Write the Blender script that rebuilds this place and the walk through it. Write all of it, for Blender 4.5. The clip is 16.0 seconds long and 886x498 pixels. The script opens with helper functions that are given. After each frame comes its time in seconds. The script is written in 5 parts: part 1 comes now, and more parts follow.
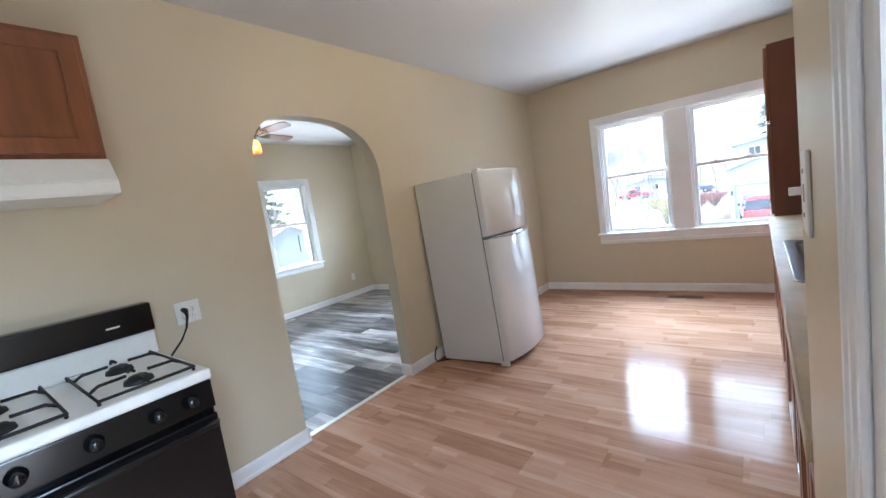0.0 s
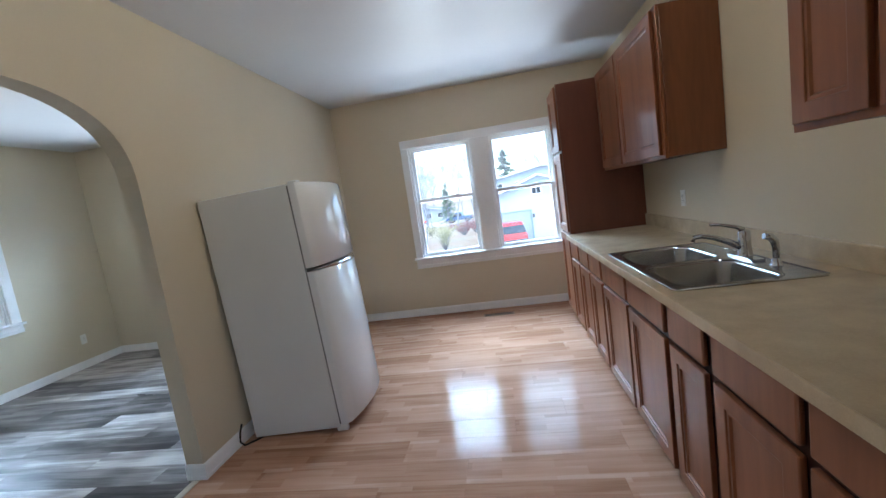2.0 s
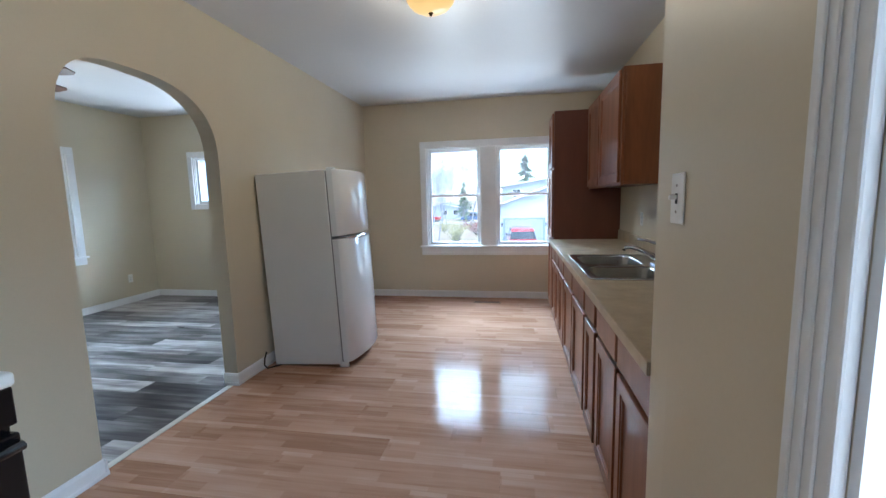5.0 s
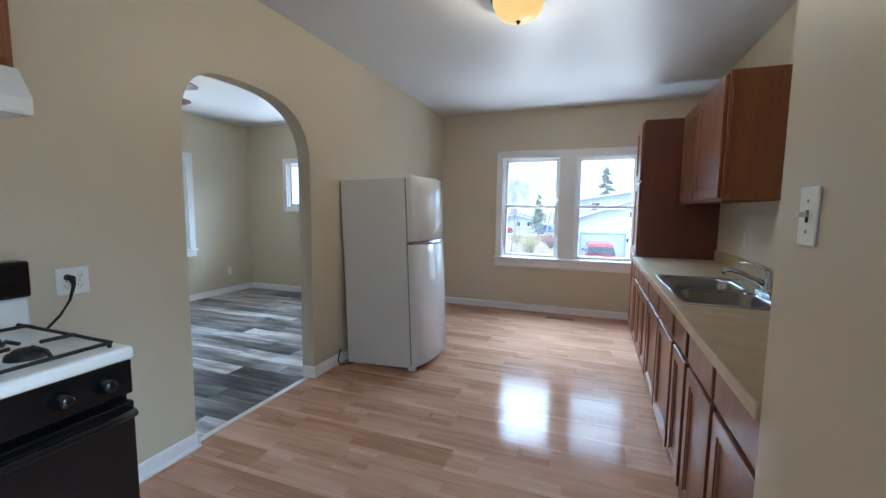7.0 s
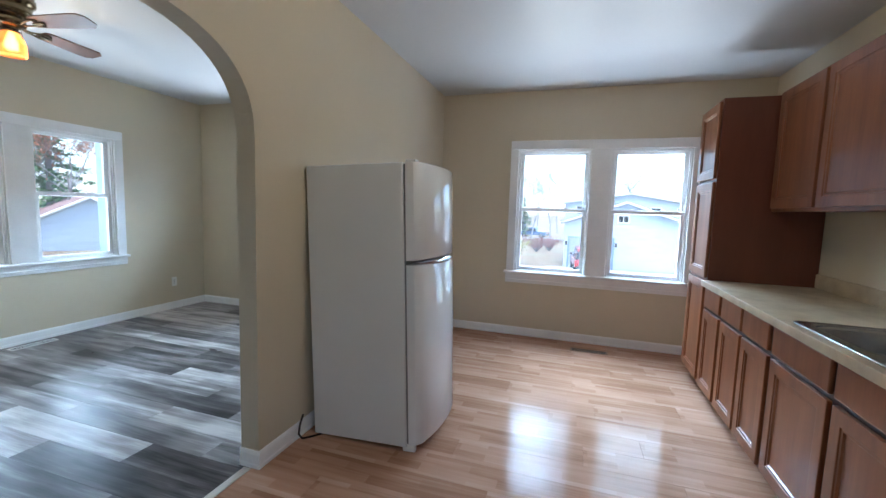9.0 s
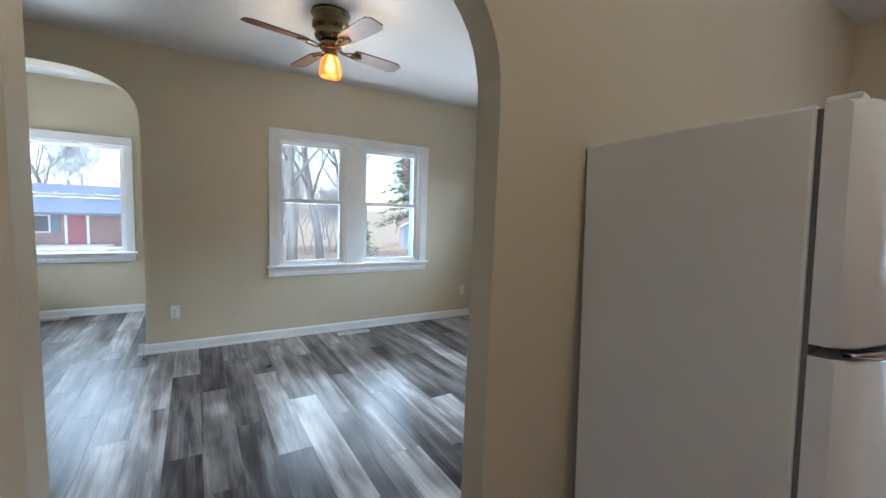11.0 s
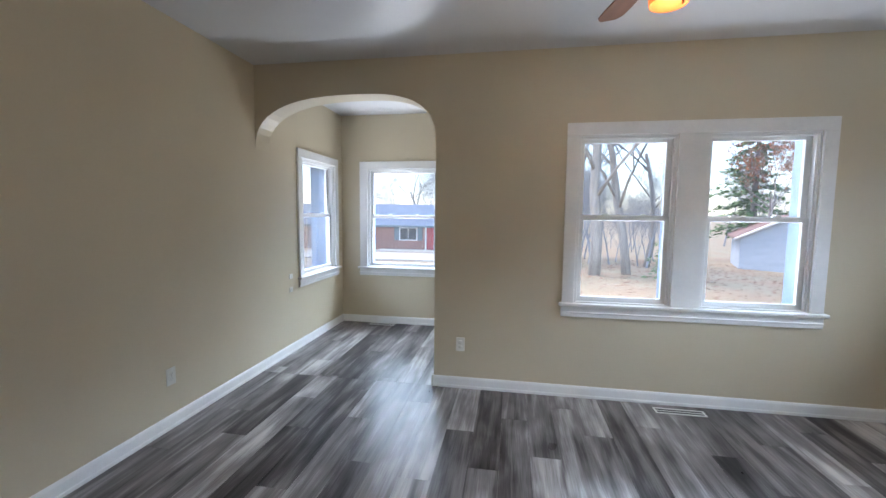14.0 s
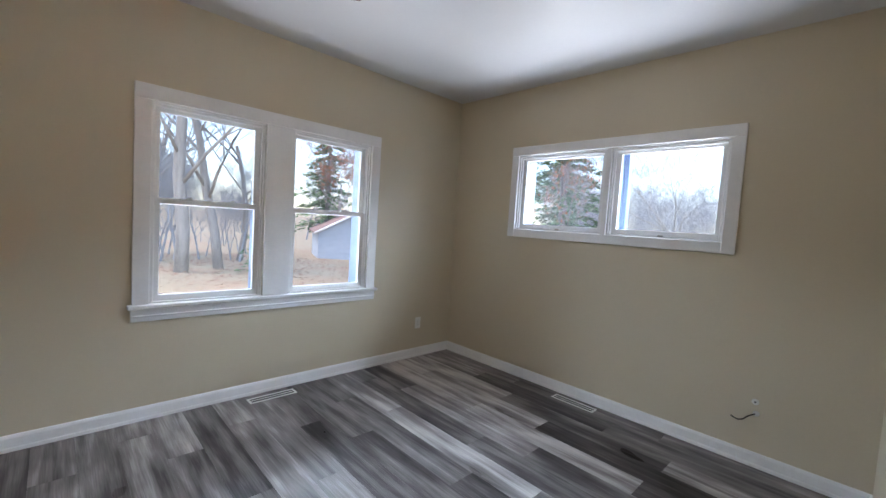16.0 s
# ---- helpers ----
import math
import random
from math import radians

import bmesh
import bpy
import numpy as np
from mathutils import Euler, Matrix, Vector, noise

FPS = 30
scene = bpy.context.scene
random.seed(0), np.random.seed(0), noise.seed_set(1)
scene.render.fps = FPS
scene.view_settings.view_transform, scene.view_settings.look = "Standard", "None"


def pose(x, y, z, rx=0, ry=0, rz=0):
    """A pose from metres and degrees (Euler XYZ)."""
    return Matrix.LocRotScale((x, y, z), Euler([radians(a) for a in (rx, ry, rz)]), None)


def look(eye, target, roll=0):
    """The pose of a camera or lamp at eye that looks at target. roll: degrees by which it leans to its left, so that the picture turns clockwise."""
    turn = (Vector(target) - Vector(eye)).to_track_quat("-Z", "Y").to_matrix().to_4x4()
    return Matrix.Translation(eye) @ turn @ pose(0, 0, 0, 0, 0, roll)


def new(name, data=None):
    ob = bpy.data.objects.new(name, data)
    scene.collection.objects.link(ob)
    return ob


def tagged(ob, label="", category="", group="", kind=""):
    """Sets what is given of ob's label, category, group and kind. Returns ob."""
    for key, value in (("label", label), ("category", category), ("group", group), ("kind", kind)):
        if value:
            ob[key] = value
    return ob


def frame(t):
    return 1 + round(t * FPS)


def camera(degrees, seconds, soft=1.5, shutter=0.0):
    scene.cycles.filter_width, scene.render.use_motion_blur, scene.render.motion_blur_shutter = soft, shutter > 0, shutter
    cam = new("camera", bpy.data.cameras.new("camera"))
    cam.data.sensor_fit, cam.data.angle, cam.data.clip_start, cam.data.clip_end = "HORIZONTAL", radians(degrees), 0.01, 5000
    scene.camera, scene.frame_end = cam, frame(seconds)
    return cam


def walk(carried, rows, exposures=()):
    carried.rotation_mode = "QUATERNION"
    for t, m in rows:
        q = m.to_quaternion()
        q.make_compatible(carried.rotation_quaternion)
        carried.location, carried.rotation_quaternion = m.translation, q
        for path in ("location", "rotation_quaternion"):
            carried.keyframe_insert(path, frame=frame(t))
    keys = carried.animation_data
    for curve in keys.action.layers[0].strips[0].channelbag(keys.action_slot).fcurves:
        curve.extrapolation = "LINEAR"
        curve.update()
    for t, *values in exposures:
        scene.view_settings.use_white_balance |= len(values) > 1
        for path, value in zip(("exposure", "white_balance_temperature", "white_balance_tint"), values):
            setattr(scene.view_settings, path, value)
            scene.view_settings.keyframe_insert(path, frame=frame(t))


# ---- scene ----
cam = camera(95.2, 16.0)
PATH = [
    (0, (0.247, 0.066, 1.425), (-0.993, 1.618, 1.198), -8.5),
    (0.5, (0.171, 0.091, 1.401), (-0.818, 1.811, 1.149), -9.1),
    (1, (0.073, 0.18, 1.376), (-0.625, 2.035, 1.112), -9.4),
    (1.5, (-0.065, 0.302, 1.361), (-0.521, 2.233, 1.106), -9.1),
    (2, (-0.292, 0.462, 1.394), (-0.59, 2.426, 1.158), -8.4),
    (2.5, (-0.37, 0.587, 1.396), (-0.542, 2.566, 1.166), -7.1),
    (3, (-0.401, 0.568, 1.39), (-0.464, 2.554, 1.162), -5.1),
    (3.5, (-0.394, 0.269, 1.358), (-0.303, 2.245, 1.066), -2.3),
    (4, (-0.296, 0.084, 1.377), (-0.187, 2.058, 1.079), -0.8),
    (4.5, (-0.121, -0.103, 1.359), (-0.224, 1.874, 1.078), -1.2),
    (5, (-0.069, -0.209, 1.377), (-0.425, 1.744, 1.132), -1.4),
    (7.3, (-0.111, -0.175, 1.368), (-0.807, 1.69, 1.176), 0.7),
    (7.5, (-0.138, -0.109, 1.355), (-0.77, 1.779, 1.161), 1.1),
    (8, (-0.305, 0.182, 1.385), (-0.792, 2.112, 1.191), 1.9),
    (10.3, (-0.987, 1.496, 1.378), (-2.291, 3.003, 1.211), 2.4),
    (10.5, (-1.023, 1.581, 1.382), (-2.476, 2.944, 1.209), 2.5),
    (11, (-1.202, 1.639, 1.367), (-2.895, 2.687, 1.183), 2.1),
    (11.5, (-1.496, 1.683, 1.394), (-3.33, 2.465, 1.233), 1.8),
    (12, (-1.773, 1.813, 1.393), (-3.713, 2.271, 1.219), 1.4),
    (12.5, (-2.022, 1.908, 1.425), (-4.009, 2.046, 1.242), 1.0),
    (13, (-2.195, 1.864, 1.429), (-4.173, 1.641, 1.24), 0.6),
    (13.5, (-2.269, 1.816, 1.432), (-4.206, 1.351, 1.254), 0.6),
    (14, (-2.309, 1.878, 1.436), (-4.273, 1.546, 1.264), 0.6),
    (14.5, (-2.319, 1.92, 1.452), (-4.31, 2.001, 1.281), 0.9),
    (15, (-2.335, 1.885, 1.448), (-4.231, 2.5, 1.279), 1.6),
    (15.5, (-2.349, 1.938, 1.407), (-4.032, 3.01, 1.268), 2.7),
    (16, (-2.427, 1.933, 1.392), (-3.864, 3.318, 1.265), 3.7),
]
walk(cam, [(t, look(*p)) for t, *p in PATH], [(0, 4.05, 5850, 9), (0.5, 3.8, 5750, 8), (1.2, 3.62, 5500, 6), (8.4, 3.62, 5450, 5), (10.4, 3.25, 5800, 8), (11.3, 3.4, 6000, 9), (13, 3.42, 6150, 13), (14.2, 3.25, 6150, 14), (16, 3.1, 6200, 15)])

# ---- world and lights ----
world = bpy.data.worlds.new("overcast_sky")
scene.world = world
world.use_nodes = True
wn, wl = world.node_tree.nodes, world.node_tree.links
sky = wn.new("ShaderNodeTexSky")
sky.sky_type, sky.sun_disc = "NISHITA", False
sky.sun_elevation, sky.sun_rotation = radians(64), radians(180)
sky.dust_density, sky.air_density = 1.0, 1.0
wn["Background"].inputs["Strength"].default_value = 0.05
wl.new(sky.outputs["Color"], wn["Background"].inputs["Color"])

sun = new("sun", bpy.data.lights.new("sun", "SUN"))
sun.data.energy, sun.data.angle, sun.data.color = 0.45, radians(30), (1.0, 0.95, 0.88)
sun.matrix_basis = look((1, -14, 29), (0, 0, 0))
LAMP_KITCHEN, LAMP_FAN = 1.8, 1.1
SKY_KITCHEN, SKY_LIVING, SKY_ENTRY = 0.95, 1.3, 1.0


def sky_lamps(x, y, turn, units, sill, head, power, below=0.6):
    """Daylight for one window: in each opening a lamp for the light that the ground throws up, and above the head one for the sky's."""
    for u, width in units:
        ob = new("ground_light", bpy.data.lights.new("ground_light", "AREA"))
        ob.data.shape, ob.data.size, ob.data.size_y, ob.data.spread = "RECTANGLE", width, 0.34, radians(92)
        ob.data.energy, ob.data.color = below * power * width, (0.88, 0.94, 1.0)
        ob.matrix_basis = pose(x, y, 0, 0, 0, turn) @ pose(u, 0.22, sill + 0.17, -145, 0, 0)
    left, right = units[0][0] - units[0][1] / 2, units[-1][0] + units[-1][1] / 2
    ob = new("sky_light", bpy.data.lights.new("sky_light", "AREA"))
    ob.data.shape, ob.data.size, ob.data.size_y = "RECTANGLE", right - left + 4.4, 4.2
    ob.data.energy, ob.data.color = 150 * power * (right - left), (0.68, 0.85, 1.0)
    ob.matrix_basis = pose(x, y, 0, 0, 0, turn) @ pose((left + right) / 2, 2.8, head + 2.38, -40, 0, 0)


sky_lamps(0, 5.33, 0, [(-0.91, 0.66), (0.03, 0.66)], 0.735, 2.06, SKY_KITCHEN, 1.1)
sky_lamps(-5.545, 0, 90, [(2.71, 0.62), (3.62, 0.62)], 0.76, 2.035, SKY_LIVING)
sky_lamps(0, 5.09, 0, [(-4.33, 0.7), (-3.45, 0.7)], 1.385, 2.065, 1.1 * SKY_LIVING)
sky_lamps(-7.34, 0, 90, [(0.5, 0.8)], 0.745, 2.0, 1.3 * SKY_LIVING)
sky_lamps(0, -0.32, 180, [(6.7, 0.7)], 0.76, 2.01, 1.6 * SKY_LIVING)
sky_lamps(0.42, 0, -90, [(0.1425, 0.8)], 0.1, 2.04, SKY_ENTRY)


def bulb_lamp(place, power, colour, size):
    """The light of a bulb inside a lamp's glass."""
    ob = new("bulb_light", bpy.data.lights.new("bulb_light", "POINT"))
    ob.data.energy, ob.data.color, ob.data.shadow_soft_size = power, colour, size
    ob.location = place


bulb_lamp((-0.585, 2.40, 2.60), LAMP_KITCHEN, (1.0, 0.82, 0.58), 0.03)
bulb_lamp((-4.085, 2.46, 2.33), LAMP_FAN, (1.0, 0.80, 0.54), 0.03)


# ---- materials ----
def srgb(r, g, b):
    return tuple(((c / 255) / 12.92 if c / 255 <= 0.04045 else ((c / 255 + 0.055) / 1.055) ** 2.4) for c in (r, g, b)) + (1.0,)


def shader(name):
    m = bpy.data.materials.new(name)
    m.use_nodes = True
    nt = m.node_tree
    return m, nt.nodes, nt.links, nt.nodes["Principled BSDF"]


def surface(name, colour, colour2=None, rough=0.5, metal=0.0, scale=3.0, fine=60.0, bump=0.05, depth=0.002, stretch=(1, 1, 1), coat=0.0, spread=0.5, per_piece=0.0):
    """A surface with slow patches between two colours, fine grain in the relief and wear in the gloss."""
    m, n, l, p = shader(name)
    colour2 = colour2 or tuple(c * 0.86 for c in colour[:3]) + (1,)
    tc = n.new("ShaderNodeTexCoord")
    mp = n.new("ShaderNodeMapping")
    mp.inputs["Scale"].default_value = stretch
    l.new(tc.outputs["Object"], mp.inputs["Vector"])
    info = n.new("ShaderNodeObjectInfo")
    off = n.new("ShaderNodeVectorMath")
    off.operation = "MULTIPLY_ADD"
    comb = n.new("ShaderNodeCombineXYZ")
    l.new(info.outputs["Random"], comb.inputs[0]), l.new(info.outputs["Random"], comb.inputs[1])
    off.inputs[1].default_value = (37, 91, 13)
    l.new(comb.outputs[0], off.inputs[0]), l.new(mp.outputs[0], off.inputs[2])
    big = n.new("ShaderNodeTexNoise")
    big.inputs["Scale"].default_value, big.inputs["Detail"].default_value = scale, 5
    l.new(off.outputs[0], big.inputs["Vector"])
    small = n.new("ShaderNodeTexNoise")
    small.inputs["Scale"].default_value, small.inputs["Detail"].default_value = fine, 3
    l.new(off.outputs[0], small.inputs["Vector"])
    add = n.new("ShaderNodeMath")
    add.operation = "MULTIPLY_ADD"
    add.inputs[1].default_value = 0.35
    l.new(small.outputs["Fac"], add.inputs[0]), l.new(big.outputs["Fac"], add.inputs[2])
    if per_piece:
        more = n.new("ShaderNodeMath")
        more.operation = "MULTIPLY_ADD"
        more.inputs[1].default_value = per_piece
        l.new(info.outputs["Random"], more.inputs[0]), l.new(add.outputs[0], more.inputs[2])
        add = more
    mid = 0.675 + per_piece / 2
    rng = n.new("ShaderNodeMapRange")
    rng.inputs["From Min"].default_value, rng.inputs["From Max"].default_value = mid - spread / 2, mid + spread / 2
    l.new(add.outputs[0], rng.inputs["Value"])
    mix = n.new("ShaderNodeMix")
    mix.data_type = "RGBA"
    mix.inputs["A"].default_value, mix.inputs["B"].default_value = colour, colour2
    l.new(rng.outputs[0], mix.inputs["Factor"]), l.new(mix.outputs["Result"], p.inputs["Base Color"])
    rr = n.new("ShaderNodeMapRange")
    rr.inputs["To Min"].default_value, rr.inputs["To Max"].default_value = max(0.02, rough * 0.85), min(1, rough * 1.15)
    l.new(big.outputs["Fac"], rr.inputs["Value"]), l.new(rr.outputs[0], p.inputs["Roughness"])
    p.inputs["Metallic"].default_value, p.inputs["Coat Weight"].default_value = metal, coat
    p.inputs["Coat Roughness"].default_value = 0.12
    if bump:
        b = n.new("ShaderNodeBump")
        b.inputs["Strength"].default_value, b.inputs["Distance"].default_value = bump, depth
        l.new(add.outputs[0] if not per_piece else small.outputs["Fac"], b.inputs["Height"]), l.new(b.outputs[0], p.inputs["Normal"])
    return m


def plank_surface(name, stops, rough, gloss=0.2, strips=0, grain=(1.2, 16.0), coat=0.0, piece=0.5, bumps=0.08, half=0.36):
    """Printed boards that run along x: streaks and knots along the board, a tone per board, and narrower staves within it."""
    m, n, l, p = shader(name)
    tc, info = n.new("ShaderNodeTexCoord"), n.new("ShaderNodeObjectInfo")
    comb = n.new("ShaderNodeCombineXYZ")
    l.new(info.outputs["Random"], comb.inputs[0]), l.new(info.outputs["Random"], comb.inputs[1]), l.new(info.outputs["Random"], comb.inputs[2])
    off = n.new("ShaderNodeVectorMath")
    off.operation = "MULTIPLY_ADD"
    off.inputs[1].default_value = (71, 43, 29)
    l.new(comb.outputs[0], off.inputs[0]), l.new(tc.outputs["Object"], off.inputs[2])
    mp = n.new("ShaderNodeMapping")
    mp.inputs["Scale"].default_value = (grain[0], grain[1], 1)
    l.new(off.outputs[0], mp.inputs["Vector"])
    streak = n.new("ShaderNodeTexNoise")
    streak.inputs["Scale"].default_value, streak.inputs["Detail"].default_value, streak.inputs["Distortion"].default_value = 1.0, 6, 0.6
    l.new(mp.outputs[0], streak.inputs["Vector"])
    patch = n.new("ShaderNodeTexNoise")
    patch.inputs["Scale"].default_value, patch.inputs["Detail"].default_value = 1.0, 2
    mp2 = n.new("ShaderNodeMapping")
    mp2.inputs["Scale"].default_value = (2.2, 5.0, 1)
    l.new(off.outputs[0], mp2.inputs["Vector"]), l.new(mp2.outputs[0], patch.inputs["Vector"])
    fine = n.new("ShaderNodeTexNoise")
    fine.inputs["Scale"].default_value, fine.inputs["Detail"].default_value = 1.0, 3
    mp3 = n.new("ShaderNodeMapping")
    mp3.inputs["Scale"].default_value = (6, 160, 1)
    l.new(off.outputs[0], mp3.inputs["Vector"]), l.new(mp3.outputs[0], fine.inputs["Vector"])

    def weigh(a, w, b=None):
        q = n.new("ShaderNodeMath")
        q.operation = "MULTIPLY_ADD"
        l.new(a, q.inputs[0])
        q.inputs[1].default_value = w
        if b is None:
            q.inputs[2].default_value = 0
        else:
            l.new(b, q.inputs[2])
        return q.outputs[0]

    total = weigh(info.outputs["Random"], piece, weigh(fine.outputs["Fac"], 0.22, weigh(patch.outputs["Fac"], 0.55, weigh(streak.outputs["Fac"], 0.75))))
    weight = 0.5 * (0.22 + 0.55 + 0.75) + piece / 2
    if strips:
        br = n.new("ShaderNodeTexBrick")
        br.offset, br.squash = 0.37, 1.0
        br.inputs["Color1"].default_value, br.inputs["Color2"].default_value, br.inputs["Mortar"].default_value = (0, 0, 0, 1), (1, 1, 1, 1), (0.35, 0.35, 0.35, 1)
        br.inputs["Scale"].default_value, br.inputs["Mortar Size"].default_value, br.inputs["Bias"].default_value = 1.0, 0.0006, 0.0
        br.inputs["Brick Width"].default_value, br.inputs["Row Height"].default_value = 0.42, strips
        l.new(tc.outputs["Object"], br.inputs["Vector"])
        sep = n.new("ShaderNodeSeparateColor")
        l.new(br.outputs["Color"], sep.inputs[0])
        total = weigh(sep.outputs[0], 0.42, total)
        weight += 0.21
    rng = n.new("ShaderNodeMapRange")
    rng.inputs["From Min"].default_value, rng.inputs["From Max"].default_value = weight - half, weight + half
    l.new(total, rng.inputs["Value"])
    ramp = n.new("ShaderNodeValToRGB")
    while len(ramp.color_ramp.elements) < len(stops):
        ramp.color_ramp.elements.new(0.5)
    for e, (pos, c) in zip(ramp.color_ramp.elements, stops):
        e.position, e.color = pos, c
    l.new(rng.outputs[0], ramp.inputs[0]), l.new(ramp.outputs[0], p.inputs["Base Color"])
    rr = n.new("ShaderNodeMapRange")
    rr.inputs["To Min"].default_value, rr.inputs["To Max"].default_value = rough * 0.8, rough * 1.25
    l.new(patch.outputs["Fac"], rr.inputs["Value"]), l.new(rr.outputs[0], p.inputs["Roughness"])
    p.inputs["Coat Weight"].default_value, p.inputs["Coat Roughness"].default_value = coat, 0.1
    p.inputs["Specular IOR Level"].default_value = gloss
    b = n.new("ShaderNodeBump")
    b.inputs["Strength"].default_value, b.inputs["Distance"].default_value = bumps, 0.001
    l.new(fine.outputs["Fac"], b.inputs["Height"]), l.new(b.outputs[0], p.inputs["Normal"])
    return m


def glass_surface(name, tint=(1, 1, 1, 1), gloss=0.6, veil=0.0):
    """A thin pane: clear, with mirror gloss that grows at a slant, and a pale veil added for glare over the view."""
    m, n, l, p = shader(name)
    n.remove(p)
    out = n["Material Output"]
    clear, shine, mix, fres, gain = n.new("ShaderNodeBsdfTransparent"), n.new("ShaderNodeBsdfGlossy"), n.new("ShaderNodeMixShader"), n.new("ShaderNodeFresnel"), n.new("ShaderNodeMath")
    clear.inputs[0].default_value, shine.inputs["Roughness"].default_value = tint, 0.02
    fres.inputs["IOR"].default_value = 1.45
    gain.operation = "MULTIPLY"
    gain.inputs[1].default_value = gloss
    l.new(fres.outputs[0], gain.inputs[0]), l.new(gain.outputs[0], mix.inputs[0])
    l.new(clear.outputs[0], mix.inputs[1]), l.new(shine.outputs[0], mix.inputs[2]), l.new(mix.outputs[0], out.inputs["Surface"])
    if veil:
        film, over, tc, cloud, rng = n.new("ShaderNodeBsdfTranslucent"), n.new("ShaderNodeMixShader"), n.new("ShaderNodeTexCoord"), n.new("ShaderNodeTexNoise"), n.new("ShaderNodeMapRange")
        film.inputs[0].default_value = (0.85, 0.87, 0.9, 1)
        cloud.inputs["Scale"].default_value, cloud.inputs["Detail"].default_value = 3.0, 4
        rng.inputs["To Min"].default_value, rng.inputs["To Max"].default_value = 0.6 * veil, 1.4 * veil
        l.new(tc.outputs["Object"], cloud.inputs["Vector"]), l.new(cloud.outputs["Fac"], rng.inputs["Value"]), l.new(rng.outputs[0], over.inputs[0])
        l.new(mix.outputs[0], over.inputs[1]), l.new(film.outputs[0], over.inputs[2]), l.new(over.outputs[0], out.inputs["Surface"])
    return m


def glow_surface(name, colour, base, strength, rough=0.3, clear=0.0):
    m, n, l, p = shader(name)
    if clear:
        thin, mix = n.new("ShaderNodeBsdfTransparent"), n.new("ShaderNodeMixShader")
        thin.inputs[0].default_value, mix.inputs[0].default_value = (1.0, 0.86, 0.66, 1.0), clear
        l.new(p.outputs[0], mix.inputs[1]), l.new(thin.outputs[0], mix.inputs[2]), l.new(mix.outputs[0], n["Material Output"].inputs["Surface"])
    p.inputs["Base Color"].default_value, p.inputs["Roughness"].default_value = base, rough
    p.inputs["Emission Color"].default_value, p.inputs["Emission Strength"].default_value = colour, strength
    return m


PAINT = surface("cream_wall_paint", srgb(207, 196, 172), srgb(200, 188, 164), rough=0.42, scale=1.3, fine=90, bump=0.22, depth=0.0018, spread=0.6)
CEIL = surface("white_ceiling_paint", srgb(208, 208, 209), srgb(201, 201, 203), rough=0.36, scale=0.9, fine=40, bump=0.1, depth=0.002)
TRIM = surface("white_trim_paint", srgb(240, 240, 240), srgb(228, 228, 228), rough=0.35, scale=4, fine=50, bump=0.06)
VINYL = surface("white_vinyl_sash", srgb(238, 238, 238), srgb(226, 227, 228), rough=0.4, scale=5, fine=30, bump=0.03)
# The veil puts the glare haze over the outdoors into the glass.
PANE = glass_surface("veiled_window_glass", veil=0.008)
# Outdoor trim, bluer and darker than the indoor white.
OUTTRIM = surface("blue_grey_outdoor_trim", srgb(122, 140, 168), srgb(108, 126, 154), rough=0.5, scale=4, fine=50, bump=0.05)
GARAGEDOOR = surface("pale_grey_garage_door", srgb(150, 158, 170), srgb(138, 146, 158), rough=0.5, scale=2, fine=30)
SHRUB = surface("yellow_green_shrub", srgb(172, 164, 96), srgb(148, 146, 92), rough=0.9, scale=2, fine=9, bump=0.0)
REDBUSH = surface("dull_red_bush", srgb(150, 92, 84), srgb(122, 74, 68), rough=0.9, scale=2, fine=9, bump=0.0)
CHERRY = surface("cherry_stained_wood", srgb(142, 87, 54), srgb(102, 59, 36), rough=0.36, scale=1.8, fine=11, bump=0.04, stretch=(5, 5, 0.6), spread=0.6, coat=0.15)
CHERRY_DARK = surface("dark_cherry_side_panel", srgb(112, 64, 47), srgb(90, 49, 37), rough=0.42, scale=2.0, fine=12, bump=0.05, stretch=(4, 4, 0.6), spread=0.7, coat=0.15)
# Darkened cherry: the shade between the door fronts is put into the colour.
GAP_SHADE = surface("gap_shaded_cabinet_frame", srgb(60, 26, 16), srgb(42, 18, 12), rough=0.5, scale=3, fine=20, bump=0.04)
COUNTER = surface("beige_speckled_laminate", srgb(198, 182, 152), srgb(168, 150, 122), rough=0.38, scale=9, fine=160, bump=0.03, spread=0.55)
STEEL = surface("brushed_stainless_steel", srgb(190, 190, 190), srgb(160, 160, 160), rough=0.24, metal=1.0, scale=4, fine=120, bump=0.03, stretch=(1, 8, 1))
CHROME = surface("chrome", srgb(205, 205, 208), srgb(190, 190, 194), rough=0.12, metal=1.0, scale=6, fine=60, bump=0.0)
FRIDGE = surface("white_textured_enamel", srgb(222, 223, 222), srgb(215, 216, 214), rough=0.38, scale=2, fine=260, bump=0.14, depth=0.0008)
FRIDGE_DOOR = surface("white_glossy_enamel", srgb(228, 229, 230), srgb(220, 221, 222), rough=0.08, scale=2, fine=180, bump=0.012, depth=0.0005)
GASKET_SLAT = surface("grey_gasket_and_shaded_slat", srgb(128, 130, 130), srgb(108, 110, 110), rough=0.7, scale=6, fine=60)
BLACK = surface("black_enamel", srgb(20, 20, 22), srgb(14, 14, 15), rough=0.2, scale=3, fine=60, bump=0.02)
IRON = surface("black_cast_iron", srgb(30, 30, 31), srgb(20, 20, 21), rough=0.6, scale=8, fine=150, bump=0.2)
RUBBER = surface("black_rubber", srgb(22, 22, 22), srgb(15, 15, 15), rough=0.7, scale=8, fine=80)
